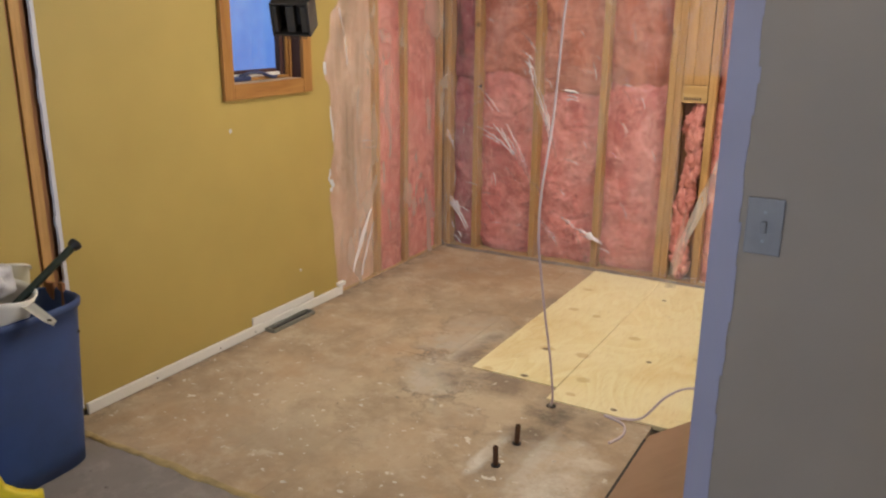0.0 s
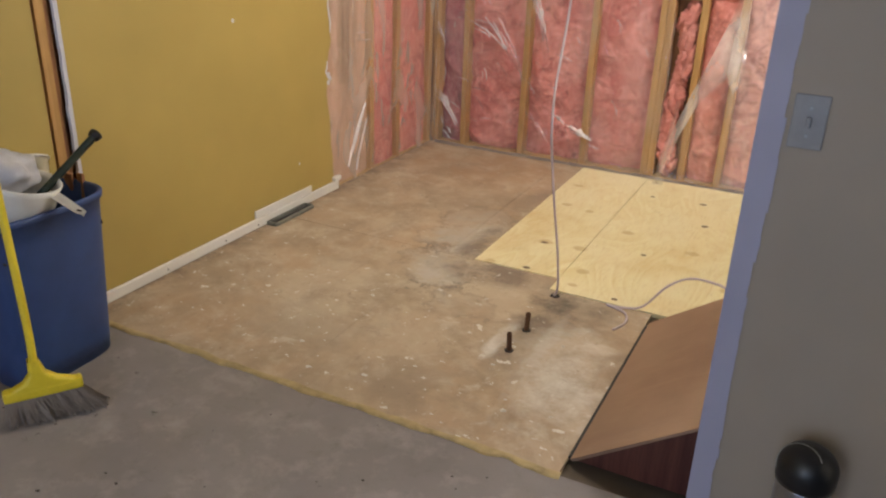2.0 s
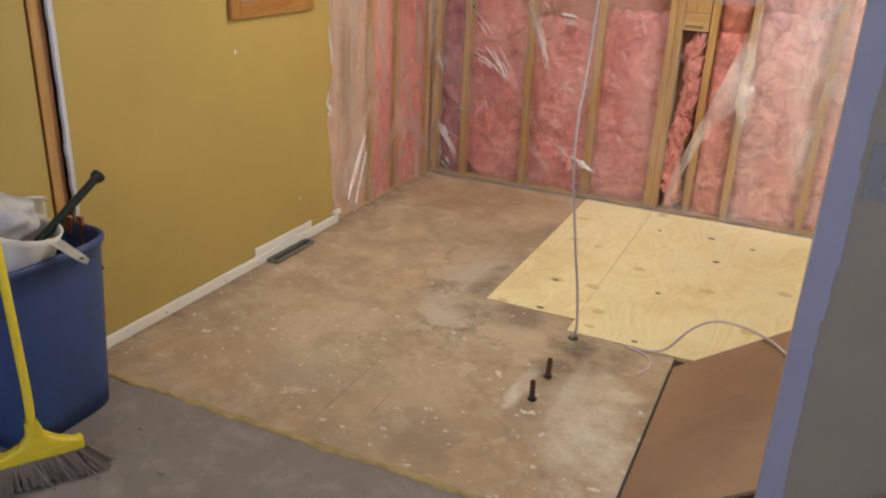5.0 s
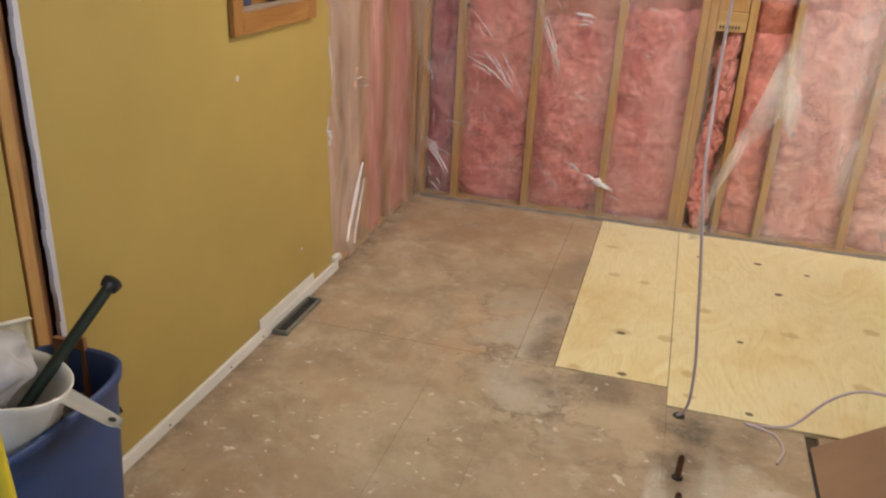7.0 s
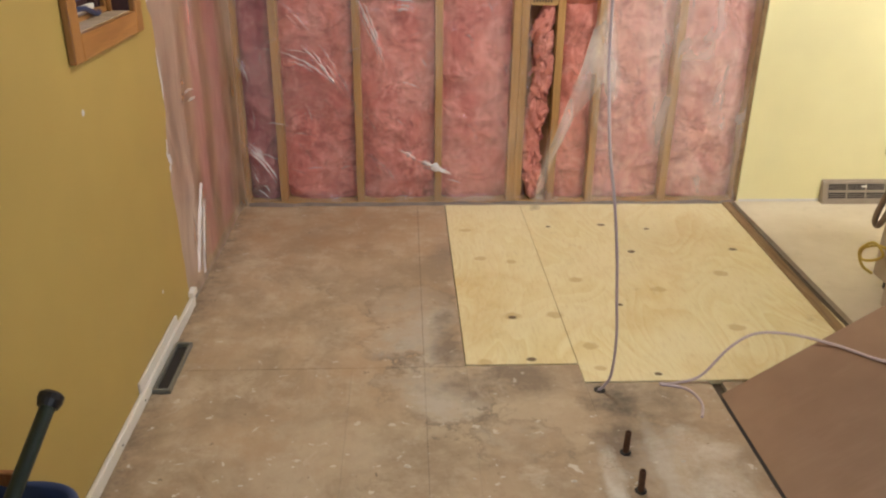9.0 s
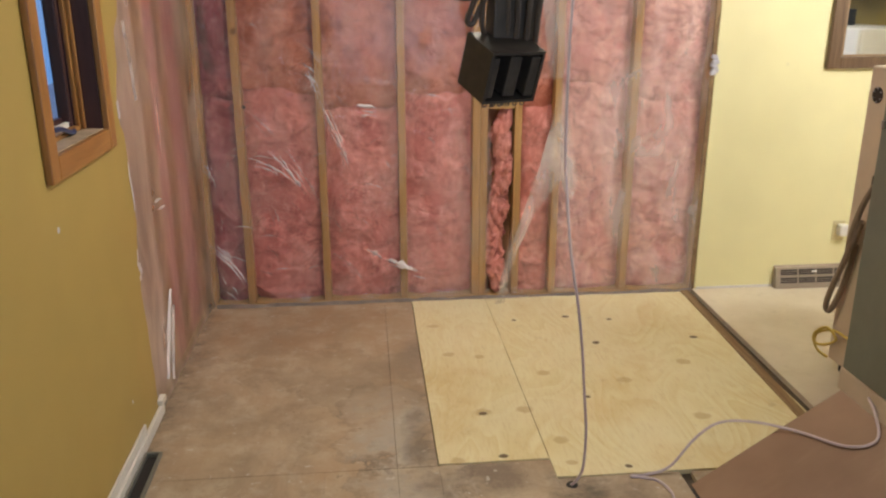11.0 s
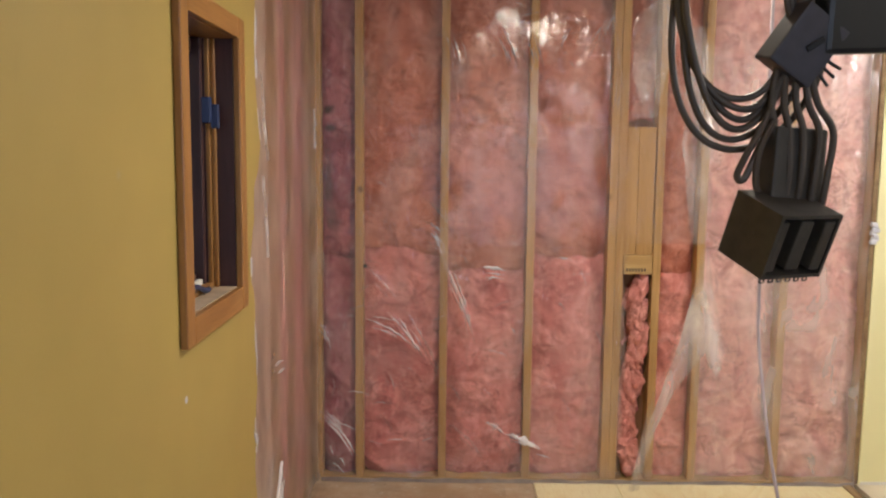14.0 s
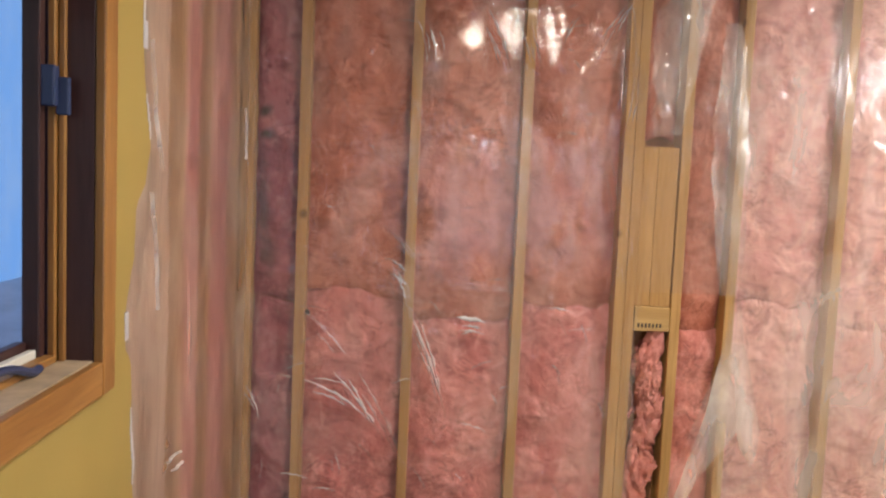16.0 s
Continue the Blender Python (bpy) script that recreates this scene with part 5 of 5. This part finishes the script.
under_parent(part("yellow_cord", tube([(0.30, 4.10, 0.20), (0.27, 4.17, 0.21), (0.245, 4.235, 0.17), (0.25, 4.245, 0.12), (0.27, 4.20, 0.13), (0.275, 4.14, 0.18), (0.25, 4.18, 0.22), (0.235, 4.24, 0.16), (0.26, 4.24, 0.09), (0.30, 4.22, 0.06)], 0.006), CABLE_YELLOW, rng, "thin yellow cord in loose loops"), rng)

door = tagged(empty("appliance_panel", 0.27, 3.6, 0.0), "tall grey-green appliance panel with a cream base standing on end", "appliance panel")
under_parent(part("panel", box(0.248, 3.18, 0.105, 0.288, 4.028, 1.62, 0.008, 2), GREYGREEN, door), door)
under_parent(part("base", box(0.245, 3.17, 0.006, 0.300, 4.040, 0.104, 0.01, 2), CREAM, door, "cream base rail"), door)
for z in (1.50, 1.10):
    under_parent(part("clip", box(0.242, 4.005, z, 0.2475, 4.025, z + 0.03, 0.002), STEEL, door), door)

fridge = tagged(empty("refrigerator", 0.51, 1.85, 0.0), "dark stainless refrigerator with rounded door edges beside the partition", "refrigerator")
under_parent(part("body", box(0.300, 1.585, 0.03, 0.810, 1.98, 1.76, 0.01, 2), BLACK, fridge), fridge)
under_parent(part("door", box(0.060, 1.500, 0.62, 0.820, 1.580, 1.77, 0.034, 5), DARKSTEEL, fridge), fridge)
under_parent(part("drawer", box(0.060, 1.500, 0.05, 0.820, 1.580, 0.612, 0.034, 5), DARKSTEEL, fridge), fridge)
under_parent(part("door_handle", tube([(0.72, 1.495, 0.75), (0.72, 1.45, 0.80), (0.72, 1.45, 1.30), (0.72, 1.495, 1.35)], 0.011), STEEL, fridge), fridge)
for x, y in ((0.34, 1.63), (0.76, 1.63), (0.34, 1.93), (0.76, 1.93)):
    under_parent(part("foot", lathe([(0.02, -0.006), (0.02, 0.032)], 12, x, y, 0), BLACK, fridge), fridge)

bin_small = tagged(empty("step_bin", -0.040, 2.28, -0.006), "small steel waste bin with a domed black lid by the partition", "waste bin")
under_parent(part("body", lathe([(0.0574, 0.0), (0.0595, 0.01), (0.0595, 0.306), (0.0581, 0.312)], 40, -0.040, 2.28, -0.006), STEEL, bin_small, smooth=True), bin_small)
LC = Vector((-0.040, 2.28, 0.318))
under_parent(part("lid", lathe([(0.0640, -0.012), (0.0655, 0.0), (0.0655, 0.022)] + [(max(0.0001, 0.0655 * math.cos(a * math.pi / 20)), 0.022 + 0.058 * math.sin(a * math.pi / 20)) for a in range(1, 11)], 40, LC.x, LC.y, LC.z), BLACK, bin_small, "domed black swing lid", smooth=True), bin_small)
face = Vector((-0.50, -0.72, 0.48)).normalized()
side = face.cross(Vector((0, 0, 1))).normalized()
over = side.cross(face)
arc = []
for i in range(13):
    a = math.radians(-62 + 16.5 * i)
    d = face * math.cos(0.95) + (side * math.cos(a) + over * math.sin(a)) * math.sin(0.95)
    arc.append(LC + Vector((d.x * 0.066, d.y * 0.066, 0.022 + d.z * 0.0585 if d.z > 0 else 0.022 + d.z * 0.05)))
under_parent(part("chrome_band", tube(arc, 0.0013, 4, 6), STEEL, bin_small, "thin bright rim of the swing flap"), bin_small)

# ---- things: floor pipes and cables ----
for y, lean in ((2.965, 1.5), (3.135, -2.0)):
    pipe = tagged(empty("pipe_stub", -1.028, y, 0), "rusty cut-off pipe stub standing out of the floor", "pipe", "floor pipe stubs")
    p1 = part("pipe", lathe([(0.0095, -0.002), (0.0095, 0.072), (0.007, 0.074), (0.007, 0.05)], 18), COPPER, pipe, smooth=False)
    p1.matrix_basis = pose(0, 0, 0, lean, -lean, 0)
    part("collar", lathe([(0.017, 0.0005), (0.017, 0.003), (0.0098, 0.005)], 18), SLOT, pipe)
# flat dark disc stands in for the shade down the hole
hole = tagged(part("floor_hole", lathe([(0.020, 0.0005), (0.019, 0.0022)], 18, -1.032, 3.467, 0), SLOT), "dark round hole cut in the bare floor", "floor hole")
tagged(part("hanging_cable", tube([(-1.085, 3.56, CEIL), (-1.085, 3.56, 1.9), (-1.082, 3.56, 1.60), (-1.089, 3.545, 1.45), (-1.095, 3.515, 1.15), (-1.094, 3.47, 1.00), (-1.090, 3.412, 0.85), (-1.073, 3.366, 0.70), (-1.053, 3.362, 0.55), (-1.036, 3.374, 0.40), (-1.018, 3.391, 0.25), (-1.012, 3.42, 0.10), (-1.022, 3.45, 0.03), (-1.036, 3.466, 0.001)], 0.0046, 10), CABLE_LILAC),
       "thin pale cable hanging from the ceiling into a floor hole", "cable")
tagged(part("floor_cable", tube([(-0.74, 3.30, 0.005), (-0.715, 3.38, 0.005), (-0.74, 3.46, 0.005), (-0.82, 3.49, 0.006), (-0.76, 3.495, 0.006), (-0.68, 3.50, 0.030), (-0.60, 3.50, 0.135), (-0.52, 3.50, 0.190), (-0.42, 3.47, 0.205), (-0.325, 3.36, 0.228), (-0.26, 3.19, 0.270), (-0.195, 3.15, 0.312), (-0.150, 3.24, 0.348), (-0.05, 3.42, 0.30), (0.12, 3.60, 0.14), (0.235, 3.75, 0.02)], 0.0046, 10), CABLE_LILAC),
       "pale lilac cable looping over the sloping box", "cable")

# loose crumbs on the floor
def crumbs(seed, count, spread, least, most, level):
    rnd = random.Random(seed)
    bm = bmesh.new()
    for _ in range(count):
        x, y, r, turn = rnd.uniform(spread[0], spread[1]), rnd.uniform(spread[2], spread[3]), least + (most - least) * rnd.random() ** 2.5, rnd.uniform(0, 3.1)
        rim = []
        for k in range(7):
            a, q = turn + k * 0.8976, r * rnd.uniform(0.55, 1.1)
            rim.append(bm.verts.new((x + q * math.cos(a), y + 0.7 * q * math.sin(a), level)))
        top = bm.verts.new((x, y, level + min(0.006, r * 0.5)))
        for k in range(7):
            bm.faces.new((rim[k], rim[(k + 1) % 7], top))
    return bm


tagged(part("plaster_crumbs", crumbs(21, 60, (-2.35, -0.70, 2.45, 3.10), 0.003, 0.016, 0.0003), plain("plaster_crumb", (0.66, 0.62, 0.55), 0.85, 0, 60, 0.2)), "scattered pale plaster crumbs on the bare floor", "debris", kind="stuff")
tagged(part("dirt_specks", crumbs(22, 70, (-2.30, -0.40, 0.9, 2.36), 0.0025, 0.009, -0.0058), plain("dark_dirt_speck", (0.06, 0.05, 0.042), 0.85, 0, 60, 0.2)), "small dark dirt specks on the grey floor", "debris", kind="stuff")

# ---- things: hanging electrical boxes ----
# the bundle swings a little out of plumb, about its middle box
HT = Matrix.Translation((-1.448, 2.530, 1.722)) @ pose(0, 0, 0, 0, 0.6, 0) @ Matrix.Scale(1.02, 4) @ Matrix.Translation((1.468, -2.455, -1.694))
HTOP = 2.376
hang = tagged(empty("hanging_wiring", -1.45, 2.53, CEIL), "bundle of brown cables and metal outlet boxes hanging from the ceiling", "wiring")


def hung(name, bm, mat, m=None, label="", smooth=False, parent=None):
    ob = part(name, bm, mat, parent or hang, label, smooth)
    if parent is None:
        ob.matrix_parent_inverse = Matrix.Translation(-hang.location) @ HT
    if m is not None:
        ob.matrix_basis = m
    return ob


BM = Matrix.Translation((-1.480, 2.45, 1.452)) @ pose(0, 0, 0, 20, 0, 24) @ Matrix.Diagonal((0.93, 0.95, 0.96, 1))
bm = bmesh.new()
outer = [bm.verts.new((x, y, z)) for y in (-0.044, 0.044) for x, z in ((-0.055, -0.046), (0.055, -0.046), (0.055, 0.046), (-0.055, 0.046))]
inner = [bm.verts.new((x, y, z)) for y in (-0.044, 0.039) for x, z in ((-0.050, -0.041), (0.050, -0.041), (0.050, 0.041), (-0.050, 0.041))]
bm.faces.new(outer[4:]), bm.faces.new(inner[4:][::-1])
for k in range(4):
    n = (k + 1) % 4
    bm.faces.new((outer[k], outer[n], outer[n + 4], outer[k + 4]))
    bm.faces.new((inner[k], inner[k + 4], inner[n + 4], inner[n]))
    bm.faces.new((outer[k], inner[k], inner[n], outer[n]))
bmesh.ops.recalc_face_normals(bm, faces=bm.faces)
lower = hung("outlet_box", bm, GALV, BM, "dark two-gang metal outlet box")
hung("device", box(-0.012, -0.040, -0.036, 0.012, -0.005, 0.036, 0.003, 2), GALV, None, parent=lower)
hung("device", box(0.030, -0.043, -0.036, 0.049, -0.005, 0.036, 0.003, 2), GALV, None, parent=lower)
hung("device", box(-0.049, -0.043, -0.036, -0.036, -0.005, 0.036, 0.003, 2), GALV, None, parent=lower)
for i in range(6):
    hung("ear", tube([(-0.045 + i * 0.016, -0.036, -0.046), (-0.048 + i * 0.016, -0.037, -0.054), (-0.040 + i * 0.016, -0.037, -0.054), (-0.041 + i * 0.016, -0.036, -0.046)], 0.0013, 4, 5), GALV, None, parent=lower)
hung("bracket", box(-0.040, -0.004, 0.0, 0.042, 0.030, 0.098, 0.004, 2), GALV, Matrix.Translation((-1.458, 2.462, 1.492)) @ pose(0, 0, 0, 0, 2, 18), "dull metal bracket")
mid = hung("junction_box", box(-0.034, -0.022, -0.042, 0.034, 0.022, 0.042, 0.003, 2), GREYBOX, Matrix.Translation((-1.468, 2.45, 1.694)) @ pose(0, 0, 0, 10, 32, 12), "dark grey junction box")
hung("clamp", box(-0.004, -0.0245, -0.012, 0.004, -0.0215, 0.014, 0.001), BLACK, pose(0.004, 0, 0.004, 0, 25, 0), parent=mid)
for i in range(3):
    hung("wire_end", tube([(0.028, 0, -0.01 + i * 0.008), (0.045, -0.004, -0.016 + i * 0.010), (0.062, -0.004, -0.020 + i * 0.013)], 0.0022, 4, 6), BLACK, parent=mid)
hung("black_box", box(-0.056, -0.035, -0.052, 0.056, 0.035, 0.052, 0.008, 2), BLACK, Matrix.Translation((-1.402, 2.47, 1.738)) @ pose(0, 0, 0, 6, -4, 14), "black plastic outlet box")
# cables from box to box and up to the ceiling
for i, (dx, dx2) in enumerate(((-0.030, -0.026), (-0.014, -0.010), (0.002, 0.006), (0.018, 0.024), (0.030, 0.040))):
    hung("cable", tube([(-1.475 + dx * 0.7, 2.45, 1.665), (-1.470 + dx, 2.452, 1.62), (-1.462 + dx2 * 1.15, 2.456, 1.585), (-1.460 + dx2, 2.455, 1.53), (-1.462 + dx2, 2.46, 1.49)], 0.0048, 8, 8), CABLE_BROWN)
for i, dx in enumerate((-0.02, -0.006, 0.008, 0.02)):
    hung("cable", tube([(-1.462 + dx, 2.452, 1.72), (-1.468 + dx * 1.4, 2.455, 1.80), (-1.475 + dx * 1.6, 2.46, 1.95), (-1.475 + dx, 2.46, 2.2), (-1.475 + dx * 1.3, 2.46, HTOP)], 0.0048, 8, 8), CABLE_BROWN)
hung("cable", tube([(-1.408, 2.47, 1.79), (-1.41, 2.466, 1.92), (-1.44, 2.46, 2.15), (-1.45, 2.46, HTOP)], 0.0048, 8, 8), CABLE_BROWN)
hung("cable", tube([(-1.486, 2.452, 1.66), (-1.505, 2.455, 1.60), (-1.530, 2.458, 1.545), (-1.536, 2.46, 1.525), (-1.526, 2.462, 1.522), (-1.510, 2.46, 1.56), (-1.492, 2.456, 1.60)], 0.0048, 8, 8), CABLE_BROWN)
hung("cable", tube([(-1.494, 2.452, 1.60), (-1.510, 2.455, 1.56), (-1.512, 2.458, 1.52), (-1.505, 2.46, 1.50)], 0.0044, 8, 8), CABLE_BROWN)
random.seed(11)
for i in range(6):
    rx, rz = 0.062 + 0.007 * i, 0.150 + 0.009 * i
    cx, cz, cy = -1.545 + 0.003 * i, 1.775 - 0.004 * i, 2.462 + 0.006 * (i % 3)
    pts = []
    for s in range(13):
        a = math.pi * (0.08 + 1.70 * s / 12) + 0.1
        pts.append((cx - rx * math.sin(a - 0.25) * 1.05 + 0.010 * math.sin(a * 2 + i), cy + 0.008 * math.sin(a + i), cz + rz * math.cos(a - 0.25)))
    pts = [(-1.50 + 0.006 * i, 2.46, 2.02)] + pts + [(-1.478 + 0.004 * i, 2.455, 1.72)]
    hung("cable_coil", tube(pts, 0.0048, 6, 8), CABLE_BROWN, smooth=True)
hung("ceiling_hook", lathe([(0.03, -0.012), (0.028, -0.002)], 16, -1.47, 2.46, HTOP), GALV)

# ---- things: blue bin, tools ----
bn = tagged(empty("waste_basket", -2.395, 2.155, -0.006), "tall dusty blue plastic waste basket filled with scrap and tools", "waste basket")


def oval(cx, cy, hx, hy, z, n=56, e=0.6):
    out = []
    for i in range(n):
        a = 2 * math.pi * i / n
        c, s = math.cos(a), math.sin(a)
        out.append((cx + hx * math.copysign(abs(c) ** e, c), cy + hy * math.copysign(abs(s) ** e, s), z))
    return out


def loft(levels, close_bottom=True):
    bm = bmesh.new()
    rings = [[bm.verts.new(p) for p in lv] for lv in levels]
    for a, b in zip(rings, rings[1:]):
        for i in range(len(a)):
            bm.faces.new((a[i], a[(i + 1) % len(a)], b[(i + 1) % len(a)], b[i]))
    if close_bottom:
        bm.faces.new(rings[0][::-1])
    return bm


CX, CY = -2.352, 2.135
lv = []
for s in range(9):
    f = s / 8
    lv.append(oval(CX, CY, 0.100 + 0.026 * f, 0.185 + 0.032 * f, -0.006 + 0.555 * f))
bm = loft(lv + [oval(CX, CY, 0.134, 0.225, 0.552), oval(CX, CY, 0.136, 0.227, 0.572), oval(CX, CY, 0.130, 0.221, 0.578), oval(CX, CY, 0.122, 0.213, 0.570), oval(CX, CY, 0.116, 0.205, 0.40), oval(CX, CY, 0.100, 0.185, 0.05)])
under_parent(part("shell", bm, BLUE, bn, smooth=True), bn)
under_parent(part("scrap_fill", sheet(lambda u, v: (CX - 0.10 + 0.2 * u, CY - 0.185 + 0.37 * v, 0.46 + 0.05 * nz(u * 5, v * 7)), 10, 14), SLOT, bn, "dark scrap inside"), bn)
for x, y, r in ((-2.42, 2.345, 14), (-2.37, 2.352, -10)):
    st = under_parent(part("scrap_wood", box(-0.016, -0.006, -0.25, 0.016, 0.006, 0.07, 0.002), OLD_STUD, bn), bn)
    st.matrix_basis = Matrix.Translation((x, y, 0.53)) @ pose(0, 0, 0, r * 0.3, r * 0.4, r)

pot = tagged(empty("white_pitcher", -2.38, 2.12, 0.47), "white plastic pitcher tilted on the filled waste basket", "pitcher")
PM = Matrix.Translation((-2.352, 2.075, 0.505)) @ pose(0, 0, 0, -8, 12, 4)
body = part("body", lathe([(0.084, 0.0), (0.096, 0.02), (0.112, 0.14), (0.118, 0.160), (0.114, 0.163), (0.106, 0.14), (0.090, 0.03), (0.0001, 0.022)], 40), PORCELAIN, pot, smooth=True)
under_parent(body, pot).matrix_basis = PM
tongue = sheet(lambda u, v: (0.100 + 0.128 * u, 0.026 + (v - 0.5) * (0.052 - 0.012 * u) * (1.0 if u < 0.86 else math.sqrt(max(0.02, 1 - ((u - 0.86) / 0.14) ** 2))), 0.146 - 0.020 * u - 0.004 * math.cos(math.pi * (2 * v - 1))), 22, 12)
bmesh.ops.solidify(tongue, geom=tongue.faces[:], thickness=0.010)
hd = part("handle", tongue, PORCELAIN, pot, "flat tongue-shaped handle", smooth=True)
part("hang_hole", lathe([(0.0075, 0.0), (0.0075, 0.0012)], 14, 0.208, 0.026, 0.1335), SLOT, hd)
under_parent(hd, pot).matrix_basis = PM
bag = bmesh.new()
bmesh.ops.create_icosphere(bag, subdivisions=4, radius=1)
for v in bag.verts:
    f = 1 + 0.45 * nz(v.co.x * 1.6, v.co.y * 1.6, v.co.z * 1.6) + 0.15 * nz(v.co.x * 5, v.co.y * 5, v.co.z * 5)
    v.co = Vector((v.co.x * 0.088 * f, v.co.y * 0.098 * f, v.co.z * 0.075 * f))
tagged(part("crumpled_bag", bag, plain("grey_white_film", (0.52, 0.52, 0.56), 0.35, 0, 10, 0.25), smooth=True), "crumpled greyish white plastic bag in the pitcher", "plastic bag").matrix_world = Matrix.Translation((-2.372, 2.075, 0.672))
tub = tagged(empty("plastic_tub", -2.455, 2.235, 0.55), "cream plastic tub lying tilted in the waste basket", "tub")
TM = Matrix.Translation((-2.44, 2.215, 0.555)) @ pose(0, 0, 0, -22, -16, 20)
for nm, prof, mat in (("body", [(0.050, 0.0), (0.058, 0.006), (0.064, 0.11), (0.068, 0.114), (0.068, 0.122), (0.062, 0.122), (0.058, 0.10), (0.0001, 0.09)], plain("cream_tub_plastic", (0.66, 0.63, 0.50), 0.4, 0, 12, 0.15)),
                      ("rim", [(0.0685, 0.112), (0.071, 0.116), (0.0685, 0.120)], PORCELAIN)):
    under_parent(part(nm, lathe(prof, 36), mat, tub, smooth=True), tub).matrix_basis = TM
axe = tagged(empty("hammer", -2.35, 2.15, 0.6), "hammer with a dark green grip sticking out of the bin", "hammer")
h0, h1 = Vector((-2.330, 2.06, 0.53)), Vector((-2.270, 2.35, 0.748))
under_parent(part("handle", tube([h0, h0.lerp(h1, 0.3), h0.lerp(h1, 0.7), h0.lerp(h1, 0.93), h1], 0.0155, 6, 14, flat=0.8), GREEN, axe, smooth=True), axe)
cap = under_parent(part("grip_end", lathe([(0.017, 0), (0.021, 0.012), (0.021, 0.022), (0.015, 0.027)], 18), BLACK, axe), axe)
cap.matrix_basis = Matrix.Translation(h1) @ (h1 - h0).to_track_quat("Z", "Y").to_matrix().to_4x4() @ Matrix.Translation((0, 0, -0.012))
head = under_parent(part("head", box(-0.016, -0.05, -0.016, 0.016, 0.05, 0.016, 0.005, 2), DARKSTEEL, axe), axe)
head.matrix_basis = Matrix.Translation(h0) @ pose(0, 0, 0, 30, 0, 60)

br = tagged(empty("broom", -2.2, 1.93, 0.0), "yellow plastic broom with grey bristles leaning on the blue bin", "broom")
BH = Matrix.Translation((-2.105, 1.905, 0.0)) @ pose(0, 0, 0, 0, 0, 57)
hb = under_parent(part("head", box(-0.115, -0.020, 0.078, 0.105, 0.020, 0.112, 0.009, 2), BROOM_YELLOW, br), br)
hb.matrix_basis = BH
sock = under_parent(part("socket", loft([oval(-0.005, 0, 0.095, 0.020, 0.111), oval(-0.008, 0, 0.050, 0.019, 0.130), oval(-0.014, 0, 0.024, 0.018, 0.155), oval(-0.020, 0, 0.016, 0.016, 0.20)]), BROOM_YELLOW, br), br)
sock.matrix_basis = BH
bm = bmesh.new()
random.seed(2)
for i in range(900):
    x, y = random.uniform(-0.110, 0.100), random.uniform(-0.018, 0.018)
    fx, fy = x * 1.25 + 0.022 + random.uniform(-0.012, 0.032), y * 1.9 + random.uniform(-0.014, 0.014)
    a = [bm.verts.new((x + dx, y + dy, 0.080)) for dx, dy in ((-0.0016, 0), (0.0016, 0), (0, 0.0022))]
    b = [bm.verts.new((fx + dx, fy + dy, -0.004 + random.uniform(0, 0.012))) for dx, dy in ((-0.0008, 0), (0.0008, 0), (0, 0.0012))]
    for k in range(3):
        bm.faces.new((a[k], a[(k + 1) % 3], b[(k + 1) % 3], b[k]))
bst = under_parent(part("bristles", bm, BRISTLE, br, "splayed grey bristles"), br)
bst.matrix_basis = BH
under_parent(part("handle", tube([(-2.117, 1.890, 0.185), (-2.130, 1.902, 0.30), (-2.186, 1.930, 0.66), (-2.222, 1.945, 0.92)], 0.012, 6, 12), BROOM_YELLOW, br, smooth=True), br)

# ---- kitchen side, seen in the mirror ----
cab = tagged(empty("wall_cabinet", 2.95, 1.5, 1.9), "white wall cabinet with two doors and dark handles", "cabinet")
under_parent(part("body", box(2.98, 0.85, 1.52, 3.298, 2.35, 2.30, 0.003), CABINET, cab), cab)
for i in range(3):
    y0 = 0.855 + i * 0.498
    d = under_parent(part("door", box(2.958, y0, 1.525, 2.979, y0 + 0.492, 2.295, 0.004, 2), CABINET, cab), cab)
    for r in ((y0 + 0.004, 1.53, y0 + 0.06, 2.29), (y0 + 0.432, 1.53, y0 + 0.488, 2.29)):
        part("stile", box(2.952, r[0], r[1], 2.9575, r[2], r[3], 0.001), CABINET, d)
    hy = y0 + (0.46 if i != 1 else 0.03)
    part("handle", tube([(2.951, hy, 1.60), (2.925, hy, 1.62), (2.925, hy, 1.70), (2.951, hy, 1.72)], 0.006, 6, 8), BLACK, d, "dark curved pull handle")
fz = tagged(empty("upright_freezer", 2.95, 1.6, 0.0), "white upright freezer used as a shelf", "freezer")
under_parent(part("body", box(2.72, 0.95, 0.0, 3.296, 2.30, 1.27, 0.015, 2), CABINET, fz), fz)
under_parent(part("door", box(2.68, 0.955, 0.05, 2.718, 2.295, 1.262, 0.01, 2), CABINET, fz), fz)
tagged(part("cardboard_box", box(2.80, 1.35, 1.271, 3.05, 1.62, 1.42, 0.004), plain("dark_grey_carton", (0.05, 0.06, 0.075), 0.6)), "dark grey carton on the white freezer", "box")
